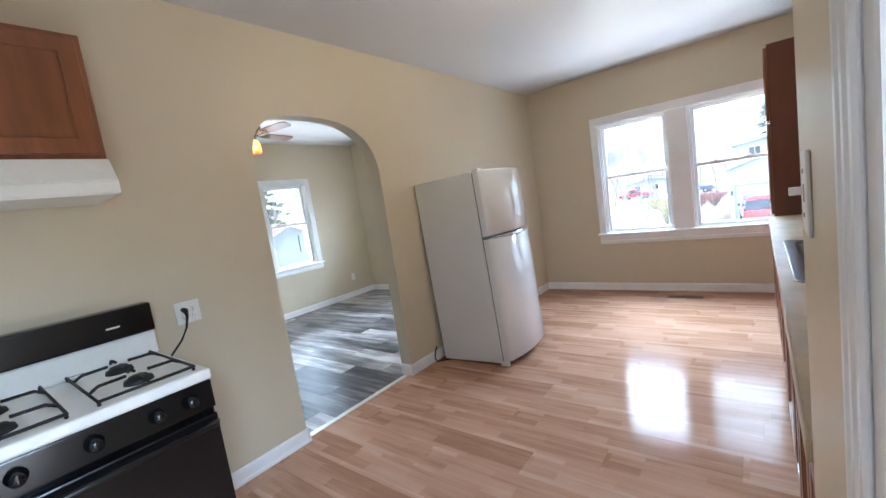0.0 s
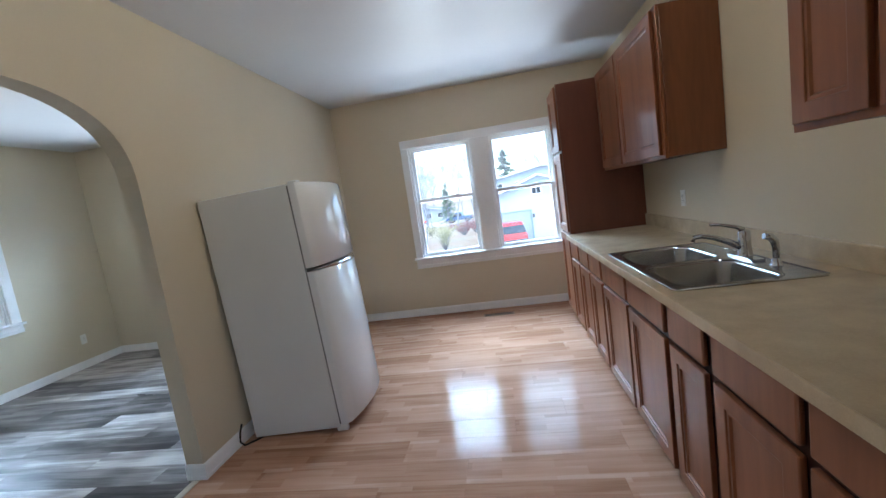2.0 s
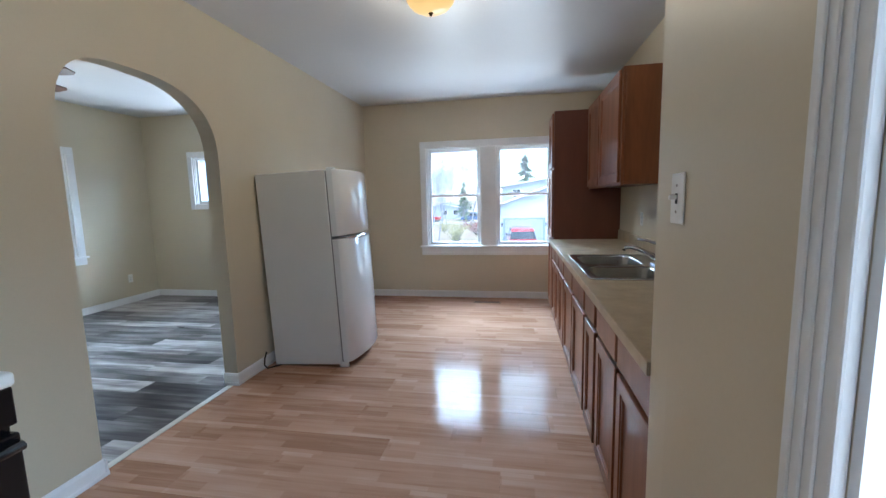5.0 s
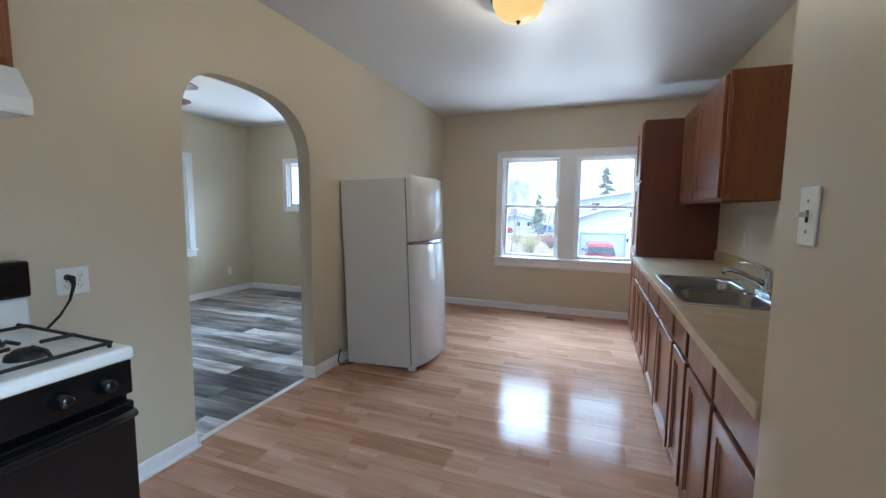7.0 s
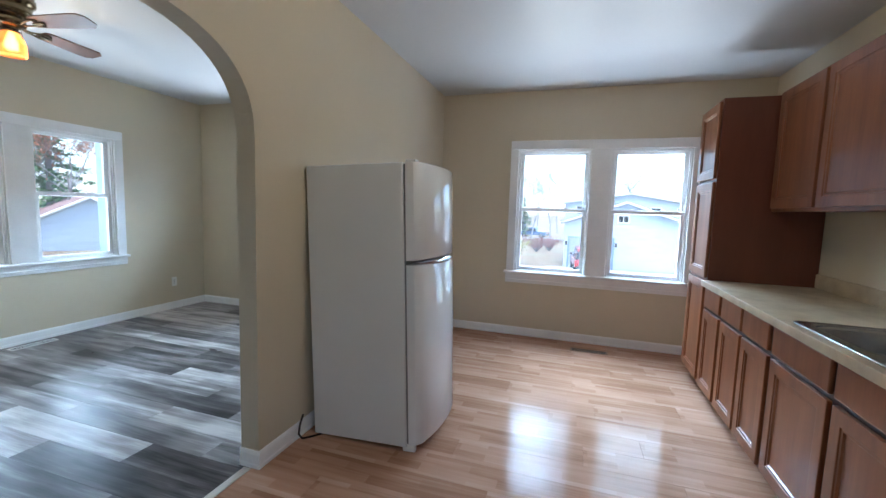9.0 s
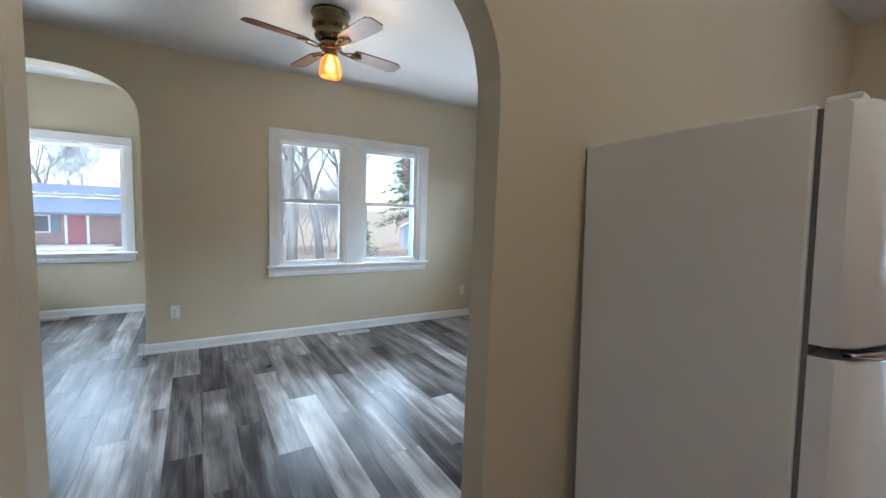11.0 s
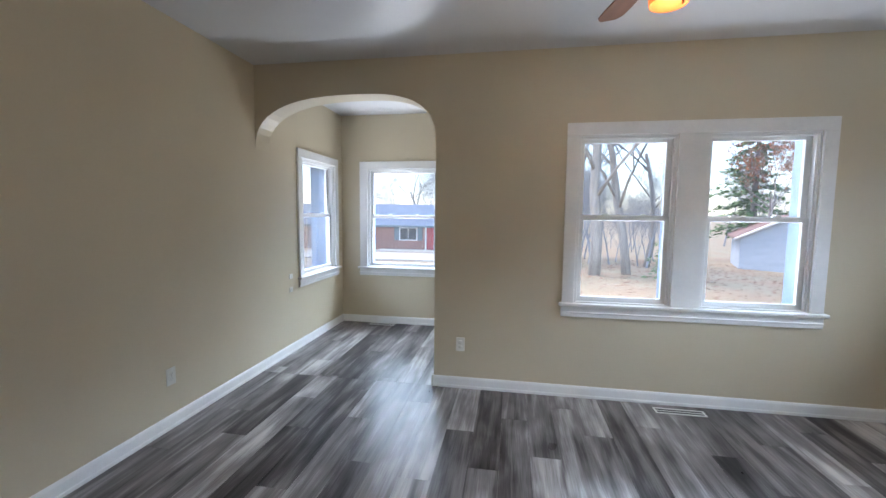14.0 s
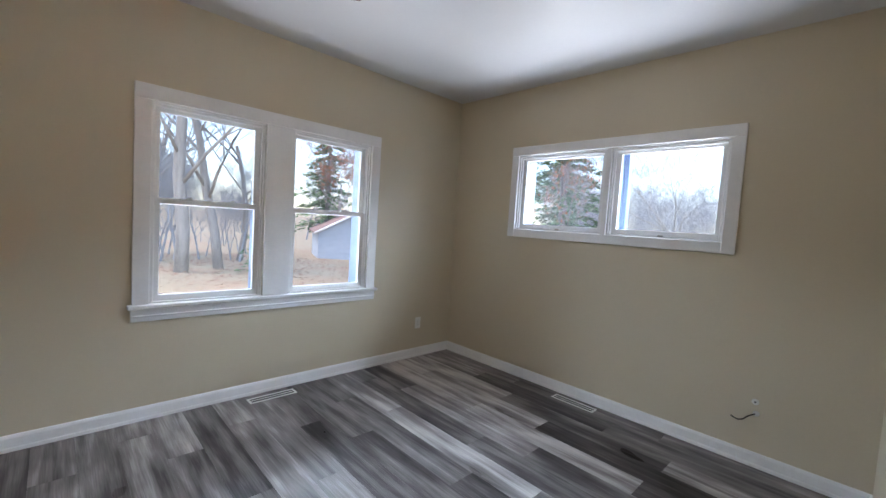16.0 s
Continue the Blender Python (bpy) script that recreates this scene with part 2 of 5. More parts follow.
PLASTIC = surface("white_plastic", srgb(234, 233, 228), srgb(224, 223, 218), rough=0.35, scale=8, fine=60, bump=0.02)
SLOT = surface("dark_slot", srgb(38, 36, 34), srgb(26, 25, 24), rough=0.7, scale=8, fine=60)
BRASS = surface("antique_brass", srgb(142, 128, 102), srgb(104, 92, 70), rough=0.24, metal=1.0, scale=6, fine=40, bump=0.03)
BRONZE = surface("oil_rubbed_bronze", srgb(84, 62, 40), srgb(58, 42, 28), rough=0.35, metal=0.9, scale=6, fine=60)
BLADE = surface("walnut_fan_blade", srgb(112, 66, 42), srgb(78, 44, 28), rough=0.35, scale=2, fine=14, bump=0.04, stretch=(0.8, 7, 1), spread=0.7)
TANMETAL = surface("brown_metal_register", srgb(150, 116, 88), srgb(126, 94, 70), rough=0.45, metal=0.3, scale=6, fine=60)
STRIPMETAL = surface("pale_metal_strip", srgb(214, 208, 198), srgb(190, 184, 174), rough=0.3, metal=0.5, scale=6, fine=80)
DOORPAINT = surface("grey_painted_steel_door", srgb(188, 190, 194), srgb(176, 178, 182), rough=0.4, scale=2, fine=90, bump=0.05)
NICKEL = surface("satin_nickel", srgb(186, 180, 172), srgb(160, 154, 146), rough=0.28, metal=1.0, scale=8, fine=80, bump=0.02)
LAMINATE = plank_surface("maple_laminate", [(0.0, srgb(156, 117, 93)), (0.35, srgb(177, 139, 115)), (0.7, srgb(188, 152, 129)), (1.0, srgb(199, 167, 147))], 0.12, gloss=0.03, strips=0.064, grain=(1.6, 30), piece=0.25, bumps=0.03)
GREYPLANK = plank_surface("grey_vinyl_plank", [(0.0, srgb(42, 38, 38)), (0.3, srgb(82, 77, 76)), (0.65, srgb(134, 128, 126)), (1.0, srgb(196, 191, 188))], 0.3, gloss=0.12, grain=(1.1, 14), piece=0.36, bumps=0.12, half=0.29)
SUBFLOOR = surface("dark_subfloor", srgb(60, 50, 44), srgb(46, 38, 34), rough=0.8)
KGLOW = glow_surface("lit_amber_dome_glass", srgb(255, 204, 122), srgb(226, 196, 148), 0.075)
FGLOW = glow_surface("lit_amber_tulip_glass", srgb(255, 138, 58), srgb(206, 140, 92), 0.045, clear=0.4)
BULB = glow_surface("lit_bulb", srgb(255, 214, 150), srgb(255, 240, 220), 2.0)
GRASS = surface("dry_winter_grass", srgb(142, 138, 112), srgb(154, 126, 102), rough=0.95, scale=0.35, fine=7, bump=0.6, depth=0.05, spread=0.5)
BARK = surface("grey_brown_bark", srgb(152, 145, 140), srgb(118, 112, 107), rough=0.95, scale=3, fine=25, bump=0.6, depth=0.03, stretch=(2, 2, 0.5))
# Bark made paler and bluer: distance haze is put into its colour.
HAZEBARK = surface("haze_tinted_bark", srgb(150, 152, 158), srgb(126, 126, 130), rough=0.95, scale=2, fine=20, bump=0.0)
NEEDLE = surface("dull_green_needles", srgb(104, 128, 84), srgb(76, 104, 70), rough=0.9, scale=2, fine=9, bump=0.0)
OAKLEAF = surface("rust_oak_leaves", srgb(178, 114, 76), srgb(146, 88, 60), rough=0.9, scale=2, fine=9, bump=0.0)
LITTER = surface("faded_fallen_leaves", srgb(146, 116, 92), srgb(122, 96, 78), rough=0.9, scale=2, fine=9, bump=0.0)
SIDING = surface("white_siding", srgb(178, 186, 198), srgb(166, 174, 186), rough=0.6, scale=0.8, fine=20)
BRICK = surface("red_brown_brick", srgb(160, 112, 96), srgb(132, 90, 78), rough=0.85, scale=4, fine=30, bump=0.3, depth=0.01)
ROOF = surface("blue_grey_shingle", srgb(104, 118, 136), srgb(88, 100, 118), rough=0.9, scale=2, fine=20, bump=0.4, depth=0.01)
ROOFBROWN = surface("pinkish_brown_shingle", srgb(150, 120, 112), srgb(126, 100, 92), rough=0.9, scale=2, fine=20, bump=0.4, depth=0.01)
CONCRETE = surface("pale_concrete", srgb(178, 176, 170), srgb(160, 158, 152), rough=0.9, scale=1.5, fine=30)
CARRED = surface("red_car_paint", srgb(190, 24, 34), srgb(170, 18, 28), rough=0.2, scale=2, fine=30, bump=0.0, coat=0.6)
CARBLUE = surface("blue_car_paint", srgb(84, 104, 138), srgb(70, 90, 122), rough=0.2, scale=2, fine=30, bump=0.0, coat=0.6)
DARKGLASS = surface("dark_car_glass", srgb(40, 46, 54), srgb(28, 34, 40), rough=0.08, scale=2, fine=20, bump=0.0)
REDDOOR = surface("red_door_paint", srgb(170, 36, 48), srgb(150, 28, 40), rough=0.5)
SHUTTER = surface("blue_grey_shutter", srgb(92, 108, 118), srgb(76, 92, 102), rough=0.6)


# ---- mesh helpers ----
def box(bm, x0, x1, y0, y1, z0, z1, r=0.0, seg=2):
    """A block with rounded edges of radius r."""
    c = bmesh.ops.create_cube(bm, size=1.0, matrix=Matrix.Translation(((x0 + x1) / 2, (y0 + y1) / 2, (z0 + z1) / 2)) @ Matrix.Diagonal((x1 - x0, y1 - y0, z1 - z0, 1)))
    if r:
        edges = list({e for v in c["verts"] for e in v.link_edges})
        bmesh.ops.bevel(bm, geom=edges, offset=r, segments=seg, profile=0.5, affect="EDGES")


def blocks(*dims, r=0.0, seg=2):
    bm = bmesh.new()
    for d in dims:
        box(bm, *d, r=r, seg=seg)
    return bm


def frame_ring(x0, x1, u0, u1, z0, z1, left, right, low, high, r=0.003, swap=False, seg=1):
    """One mitred frame between x0 and x1 in depth: u across, z up, with the widths of its four members."""
    bm = bmesh.new()
    outer = [(u0, z0), (u1, z0), (u1, z1), (u0, z1)]
    inner = [(u0 + left, z0 + low), (u1 - right, z0 + low), (u1 - right, z1 - high), (u0 + left, z1 - high)]
    rows = [[bm.verts.new((u, x, z) if swap else (x, u, z)) for u, z in ring] for x, ring in ((x0, outer), (x1, outer), (x1, inner), (x0, inner))]
    for a, b in zip(rows, rows[1:] + rows[:1]):
        for k in range(4):
            bm.faces.new((a[k], a[(k + 1) % 4], b[(k + 1) % 4], b[k]))
    bmesh.ops.recalc_face_normals(bm, faces=bm.faces)
    if r:
        sharp = [e for e in bm.edges if e.calc_face_angle(0) > 0.5]
        bmesh.ops.bevel(bm, geom=sharp, offset=r, segments=seg, profile=0.5, affect="EDGES")
    return bm


def lathe(profile, sides=32, m=Matrix()):
    """A turned body from (radius, height) pairs, round z."""
    bm = bmesh.new()
    rings = []
    for rad, h in profile:
        if rad < 1e-5:
            rings.append([bm.verts.new(m @ Vector((0, 0, h)))])
        else:
            rings.append([bm.verts.new(m @ Vector((rad * math.cos(2 * math.pi * k / sides), rad * math.sin(2 * math.pi * k / sides), h))) for k in range(sides)])
    for a, b in zip(rings, rings[1:]):
        for k in range(sides):
            k2 = (k + 1) % sides
            if len(a) == 1 and len(b) == 1:
                continue
            if len(a) == 1:
                bm.faces.new((a[0], b[k2], b[k]))
            elif len(b) == 1:
                bm.faces.new((a[k], a[k2], b[0]))
            else:
                bm.faces.new((a[k], a[k2], b[k2], b[k]))
    for f in bm.faces:
        f.smooth = True
    bmesh.ops.recalc_face_normals(bm, faces=bm.faces)
    return bm


def tube(bm, points, radius, sides=8):
    """A round bar along points; radius is one number or one for each point."""
    pts = [Vector(p) for p in points]
    rad = radius if isinstance(radius, (list, tuple)) else [radius] * len(pts)
    rings, up = [], Vector((0.3, 0.2, 1)).normalized()
    for i, p in enumerate(pts):
        d = (pts[min(i + 1, len(pts) - 1)] - pts[max(i - 1, 0)]).normalized()
        a = d.cross(up if abs(d.dot(up)) < 0.95 else Vector((1, 0, 0))).normalized()
        b = d.cross(a)
        rings.append([bm.verts.new(p + rad[i] * (a * math.cos(2 * math.pi * k / sides) + b * math.sin(2 * math.pi * k / sides))) for k in range(sides)])
    for a, b in zip(rings, rings[1:]):
        for k in range(sides):
            f = bm.faces.new((a[k], a[(k + 1) % sides], b[(k + 1) % sides], b[k]))
            f.smooth = True
    bm.faces.new(rings[0][::-1]), bm.faces.new(rings[-1])


def finish(name, bm, material):
    me = bpy.data.meshes.new(name)
    bmesh.ops.recalc_face_normals(bm, faces=bm.faces)
    bm.to_mesh(me)
    bm.free()
    me.materials.append(material)
    return me


def part(name, bm, material, parent=None, label="", at=None):
    """Links a bmesh as one mesh object under a thing or under a part, in the parent's own coordinates."""
    ob = new(name, finish(name, bm, material))
    if parent is not None:
        ob.parent = parent
    if at is not None:
        ob.matrix_basis = at
    return tagged(ob, label)


def thing(name, place, label, category, group="", kind=""):
    ob = new(name)
    ob.empty_display_size = 0.1
    ob.matrix_basis = place if isinstance(place, Matrix) else Matrix.Translation(place)
    return tagged(ob, label, category, group, kind)


def wall(name, axis, face, back, u0, u1, z0, z1, rects=(), arch=None, material=PAINT, label=""):
    """A wall with thickness from face to back along an axis; rects (u0, u1, z0, z1) and an arch (list of (u, z)) go through it."""
    bm = bmesh.new()

    def v(u, z, w):
        return bm.verts.new((w, u, z) if axis == "x" else (u, w, z))

    def quad(*p):
        bm.faces.new([v(*q) for q in p])

    cuts = sorted({u0, u1, *[c for r in rects for c in r[:2]], *([p[0] for p in arch] if arch else [])})
    for a, b in zip(cuts, cuts[1:]):
        if b - a < 1e-6:
            continue
        mid, spans = (a + b) / 2, [(z0, z0, z1)]
        for r in rects:
            if r[0] < mid < r[1]:
                spans = [(z0, z0, r[2]), (r[3], r[3], z1)]
        if arch and arch[0][0] < mid < arch[-1][0]:
            za = next(z for u, z in arch if abs(u - a) < 1e-9)
            zb = next(z for u, z in arch if abs(u - b) < 1e-9)
            spans = [(za, zb, z1)]
        for la, lb, h in spans:
            if h - la < 1e-6:
                continue
            for w in (face, back):
                quad((a, la, w), (b, lb, w), (b, h, w), (a, h, w))
        quad((a, z1, face), (b, z1, face), (b, z1, back), (a, z1, back))
        if spans[0][0] == z0:
            quad((a, z0, face), (b, z0, face), (b, z0, back), (a, z0, back))
        elif arch:
            quad((a, spans[0][0], face), (b, spans[0][1], face), (b, spans[0][1], back), (a, spans[0][0], back))
    for u in (u0, u1):
        if not (arch and (abs(arch[0][0] - u) < 1e-9 or abs(arch[-1][0] - u) < 1e-9)):
            quad((u, z0, face), (u, z1, face), (u, z1, back), (u, z0, back))
    for r in rects:
        for u in r[:2]:
            quad((u, r[2], face), (u, r[3], face), (u, r[3], back), (u, r[2], back))
        for z in r[2:]:
            if z > z0:
                quad((r[0], z, face), (r[1], z, face), (r[1], z, back), (r[0], z, back))
    if arch:
        for u, z in (arch[0], arch[-1]):
            if abs(u - u0) < 1e-9:
                continue
            quad((u, z0, face), (u, z, face), (u, z, back), (u, z0, back))
    bmesh.ops.remove_doubles(bm, verts=bm.verts, dist=1e-5)
    return tagged(part(name, bm, material), label, "wall", kind="structure")


def arch_line(ua, uc, ub, spring, rise, na, nb, steps=14):
    """The underside of an arch: two flattened quarter curves that meet at uc."""
    pts = []
    for k in range(steps + 1):
        c = math.cos(math.pi / 2 * k / steps) ** (2 / na)
        s = math.sin(math.pi / 2 * k / steps) ** (2 / na)
        pts.append((uc - (uc - ua) * c, spring + rise * s))
    for k in range(1, steps + 1):
        c = math.cos(math.pi / 2 * k / steps) ** (2 / nb)
        s = math.sin(math.pi / 2 * k / steps) ** (2 / nb)
        pts.append((uc + (ub - uc) * s, spring + rise * c))
    return [(round(u, 5), round(z, 5)) for u, z in pts]


# ---- plan ----
H = 2.68                       # ceiling
KX0, KX1, KY0, KY1 = -2.165, 1.02, -1.0, 5.33      # kitchen
STUB = 0.30                    # face of the wall with the entry door, at the end of the counter
STUB_Y = 0.955
LX0, LX1, LY0, LY1 = -5.545, -2.278, -0.32, 5.09   # living room
AX0, AY1 = -7.34, 1.62         # alcove
T = 0.2

KWIN = [(-1.283, -0.538), (-0.335, 0.393)]
LWIN = [(2.365, 3.06), (3.262, 3.975)]
wall("wall_kitchen_north", "y", KY1, KY1 + T, KX0 - 0.11, KX1 + T, 0, H, [(a, b, 0.735, 2.06) for a, b in KWIN], label="cream painted kitchen wall with a double window")
wall("wall_kitchen_east", "x", KX1, KX1 + T, STUB_Y - 0.1, KY1, 0, H, label="cream painted wall behind the counter")
wall("wall_kitchen_return", "y", STUB_Y, STUB_Y - 0.12, STUB, KX1, 0, H, label="cream painted return wall at the end of the counter")
wall("wall_entry", "x", STUB, STUB + 0.12, KY0, STUB_Y - 0.12, 0, H, [(-0.57, 0.285, 0.0, 2.06)], label="cream painted entry wall beside the open door")
wall("wall_kitchen_south", "y", KY0, KY0 - T, KX0 - 0.11, STUB + 0.12, 0, H, label="cream painted kitchen end wall")
tagged(part("floor_porch", blocks((STUB + 0.12, 1.65, KY0, STUB_Y - 0.12, -0.08, -0.02)), CONCRETE), "plain concrete step outside the entry door", "floor", kind="structure")
KARCH = arch_line(1.378, 1.81, 2.416, 1.68, 0.46, 3.4, 2.5)
wall("wall_between_rooms", "x", KX0, LX1, KY0, KY1, 0, H, arch=KARCH, label="cream painted wall with a rounded arch opening")
wall("wall_living_west", "x", LX0, LX0 - T, LY0, LY1 + T, 0, H, [(a, b, 0.76, 2.035) for a, b in LWIN], arch=arch_line(LY0, 0.6, 1.265, 1.98, 0.425, 2.6, 2.8), label="cream painted wall with a double window and a wide arch")
wall("wall_living_north", "y", LY1, LY1 + T, LX0, LX1, 0, H, [(-4.735, -3.895, 1.385, 2.065), (-3.855, -3.075, 1.385, 2.065)], label="cream painted wall with a high sliding window")
wall("wall_living_south", "y", LY0, LY0 - T, AX0 - T, LX1, 0, H, [(-7.10, -6.30, 0.76, 2.01)], label="cream painted wall running into the alcove")
wall("wall_alcove_west", "x", AX0, AX0 - T, LY0, AY1 + T, 0, H, [(0.035, 0.955, 0.745, 2.0)], label="cream painted alcove wall with a window")
wall("wall_alcove_north", "y", AY1, AY1 + T, AX0, LX0 - T, 0, H, label="cream painted alcove side wall")
tagged(part("ceiling", blocks((AX0 - T, KX1 + T, KY0 - T, KY1 + T, H, H + 0.12)), CEIL), "smooth white painted ceiling with a soft sheen", "ceiling", kind="structure")


def run(name, axis, face, u0, u1, inward, label="white painted baseboard with a rounded top"):
    """A baseboard along a wall: a tall flat with a stepped, rounded top and a small shoe."""
    bm = bmesh.new()
    prof = [(0, 0), (0.016, 0), (0.016, 0.018), (0.012, 0.024), (0.012, 0.074), (0.008, 0.086), (0.004, 0.092), (0, 0.092)]
    ends = []
    for u in (u0, u1):
        ends.append([bm.verts.new((face + inward * d, u, z + 0.001) if axis == "x" else (u, face + inward * d, z + 0.001)) for d, z in prof])
    for k in range(len(prof)):
        k2 = (k + 1) % len(prof)
        bm.faces.new((ends[0][k], ends[0][k2], ends[1][k2], ends[1][k]))
    bm.faces.new(ends[0][::-1]), bm.faces.new(ends[1])
    return tagged(part(name, bm, TRIM), label, "baseboard", kind="structure")


run("baseboard", "y", KY1, KX0, KX1, -1)
run("baseboard", "x", KX0, KY0, 1.378, 1)
run("baseboard", "x", KX0, 2.416, KY1, 1)
run("baseboard", "y", 1.378, LX1, KX0 + 0.016, 1)
run("baseboard", "y", 2.416, LX1, KX0 + 0.016, -1)
run("baseboard", "x", LX1, LY0, 1.378, -1)
run("baseboard", "x", LX1, 2.416, LY1, -1)
run("baseboard", "y", LY1, LX0, LX1, -1)
run("baseboard", "x", LX0, 1.249, LY1, 1)
run("baseboard", "y", 1.265, LX0 - T, LX0 + 0.016, -1)
run("baseboard", "y", LY0, AX0, LX1, 1)
run("baseboard", "x", AX0, LY0, AY1, 1)
run("baseboard", "x", STUB, 0.37, STUB_Y, -1)
run("baseboard", "y", KY0, KX0, STUB, 1)


# ---- windows ----
def sash(parent, axis_m, u0, u1, z0, z1, depth, lock=False, name="sash"):
    """A sash of four members with a pane, u across, at a depth behind the wall's face."""
    w = 0.042
    bm = frame_ring(depth, depth + 0.03, u0, u1, z0, z1, w, w, w if not lock else 0.03, w * 0.8, swap=True)
    bm.transform(axis_m)
    s = part(name, bm, VINYL, parent)
    bm = blocks((u0 + w - 0.004, u1 - w + 0.004, depth + 0.013, depth + 0.017, z0 + 0.02, z1 - 0.03))
    bm.transform(axis_m)
    g = part("pane", bm, PANE, s)
    g.visible_shadow = False
    if lock:
        for k in (0.3, 0.7):
            u = u0 + (u1 - u0) * k
            bm = blocks((u - 0.028, u + 0.028, depth - 0.03, depth + 0.002, z0 + 0.012, z0 + 0.024), (u - 0.012, u + 0.024, depth - 0.026, depth - 0.008, z0 + 0.024, z0 + 0.036), r=0.003, seg=1)
            bm.transform(axis_m)
            part("sash_lock", bm, VINYL, s, "small white sash lock")
    return s


def window(name, place, units, z0, z1, apron, outer, label, top, slider=False, deep=0.28):
    """A cased window. Local x runs across, local y goes outwards through the wall, z up; place puts the wall's face at y = 0."""
    w = thing(name, place, label, "window", kind="structure")
    I = Matrix()
    a, b = outer
    # casing: head, two legs, mullions, all 22 mm proud
    bm = blocks((a, b, -0.022, 0.0, z1, top), r=0.004)
    part("head_casing", bm, TRIM, w)
    edges = [a] + [c for u in units for c in u] + [b]
    for k in range(0, len(edges), 2):
        bm = blocks((edges[k], edges[k + 1], -0.0215, 0.0, z0 - (0.0 if not slider else z0 - apron), z1 - 0.0005), r=0.004)
        if not slider or 0 < k < len(edges) - 2:
            part("side_casing" if k in (0, len(edges) - 2) else "mullion_casing", bm, TRIM, w)
        else:
            part("side_casing", bm, TRIM, w)
    if slider:
        part("bottom_casing", blocks((edges[1], edges[-2], -0.021, 0.0, apron, z0), r=0.004), TRIM, w)
    else:
        part("sill", blocks((a - 0.022, b + 0.022, -0.05, 0.05, z0 - 0.026, z0), r=0.006), TRIM, w)
        part("apron", blocks((a - 0.005, b + 0.005, -0.019, 0.0, apron, z0 - 0.026), (a - 0.005, b + 0.005, -0.028, -0.018, apron + 0.03, apron + 0.042), r=0.004), TRIM, w)
    for u0, u1 in units:
        # inner stops and outer reveal
        part("jamb_lining", frame_ring(0.0, 0.106, u0, u1, z0 - 0.004, z1, 0.012, 0.012, 0.012, 0.012, 0, swap=True), VINYL, w)
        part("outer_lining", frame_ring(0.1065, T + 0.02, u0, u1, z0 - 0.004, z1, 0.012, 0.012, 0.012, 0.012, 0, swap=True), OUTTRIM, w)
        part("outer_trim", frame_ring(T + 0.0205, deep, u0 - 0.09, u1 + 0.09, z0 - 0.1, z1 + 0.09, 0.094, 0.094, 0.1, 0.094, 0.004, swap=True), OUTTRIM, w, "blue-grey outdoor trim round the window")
        p, q = u0 + 0.012, u1 - 0.012
        bm = blocks((p, p + 0.014, 0.012, 0.03, z0, z1 - 0.012), (q - 0.014, q, 0.012, 0.03, z0, z1 - 0.012), (p + 0.014, q - 0.014, 0.012, 0.03, z1 - 0.03, z1 - 0.012), r=0.003, seg=1)
        part("stop_bead", bm, TRIM, w)
        if slider:
            s = sash(w, I, p + 0.002, q - 0.002, z0 + 0.008, z1 - 0.0125, 0.045, name="awning_sash")
            m = (p + q) / 2
            part("latch", blocks((m - 0.02, m + 0.02, 0.03, 0.0445, z0 + 0.01, z0 + 0.022), r=0.002, seg=1), NICKEL, s, "small metal latch")
        else:
            m = z0 + (z1 - z0) * 0.515
            sash(w, I, p + 0.002, q - 0.002, m - 0.018, z1 - 0.014, 0.072, lock=False, name="upper_sash")
            s = sash(w, I, p + 0.002, q - 0.002, z0 + 0.004, m + 0.018, 0.036, lock=False, name="lower_sash")
            for k in (0.3, 0.7):
                u = p + (q - p) * k
                bm = blocks((u - 0.03, u + 0.03, 0.038, 0.064, m + 0.018, m + 0.026), (u - 0.008, u + 0.026, 0.04, 0.056, m + 0.026, m + 0.036), r=0.002, seg=1)
                part("sash_lock", bm, VINYL, s, "small white sash lock")
    return w


window("window_1", pose(0, KY1, 0), KWIN, 0.735, 2.06, 0.60, (-1.37, 0.48), "white double-hung pair of windows in wide white casing over the kitchen floor", 2.155)
window("window_2", pose(LX0, 0, 0, 0, 0, 90), LWIN, 0.76, 2.035, 0.65, (2.276, 4.065), "white double-hung pair of windows in wide white casing and a sill", 2.127)
window("window_3", pose(0, LY1, 0), [(-4.735, -3.895), (-3.855, -3.075)], 1.385, 2.065, 1.31, (-4.81, -3.0), "white high pair of awning windows and flat casing", 2.145, slider=True)
window("window_4", pose(AX0, 0, 0, 0, 0, 90), [(0.035, 0.955)], 0.745, 2.0, 0.63, (-0.07, 1.03), "white double-hung window in white casing in the alcove", 2.095)
window("window_5", pose(0, LY0, 0, 0, 0, 180), [(6.30, 7.10)], 0.76, 2.01, 0.65, (6.215, 7.19), "white double-hung window in white casing near the alcove corner", 2.10, deep=0.31)


# ---- kitchen: cabinets ----
FX = 0.335                     # face frames of the base cabinets


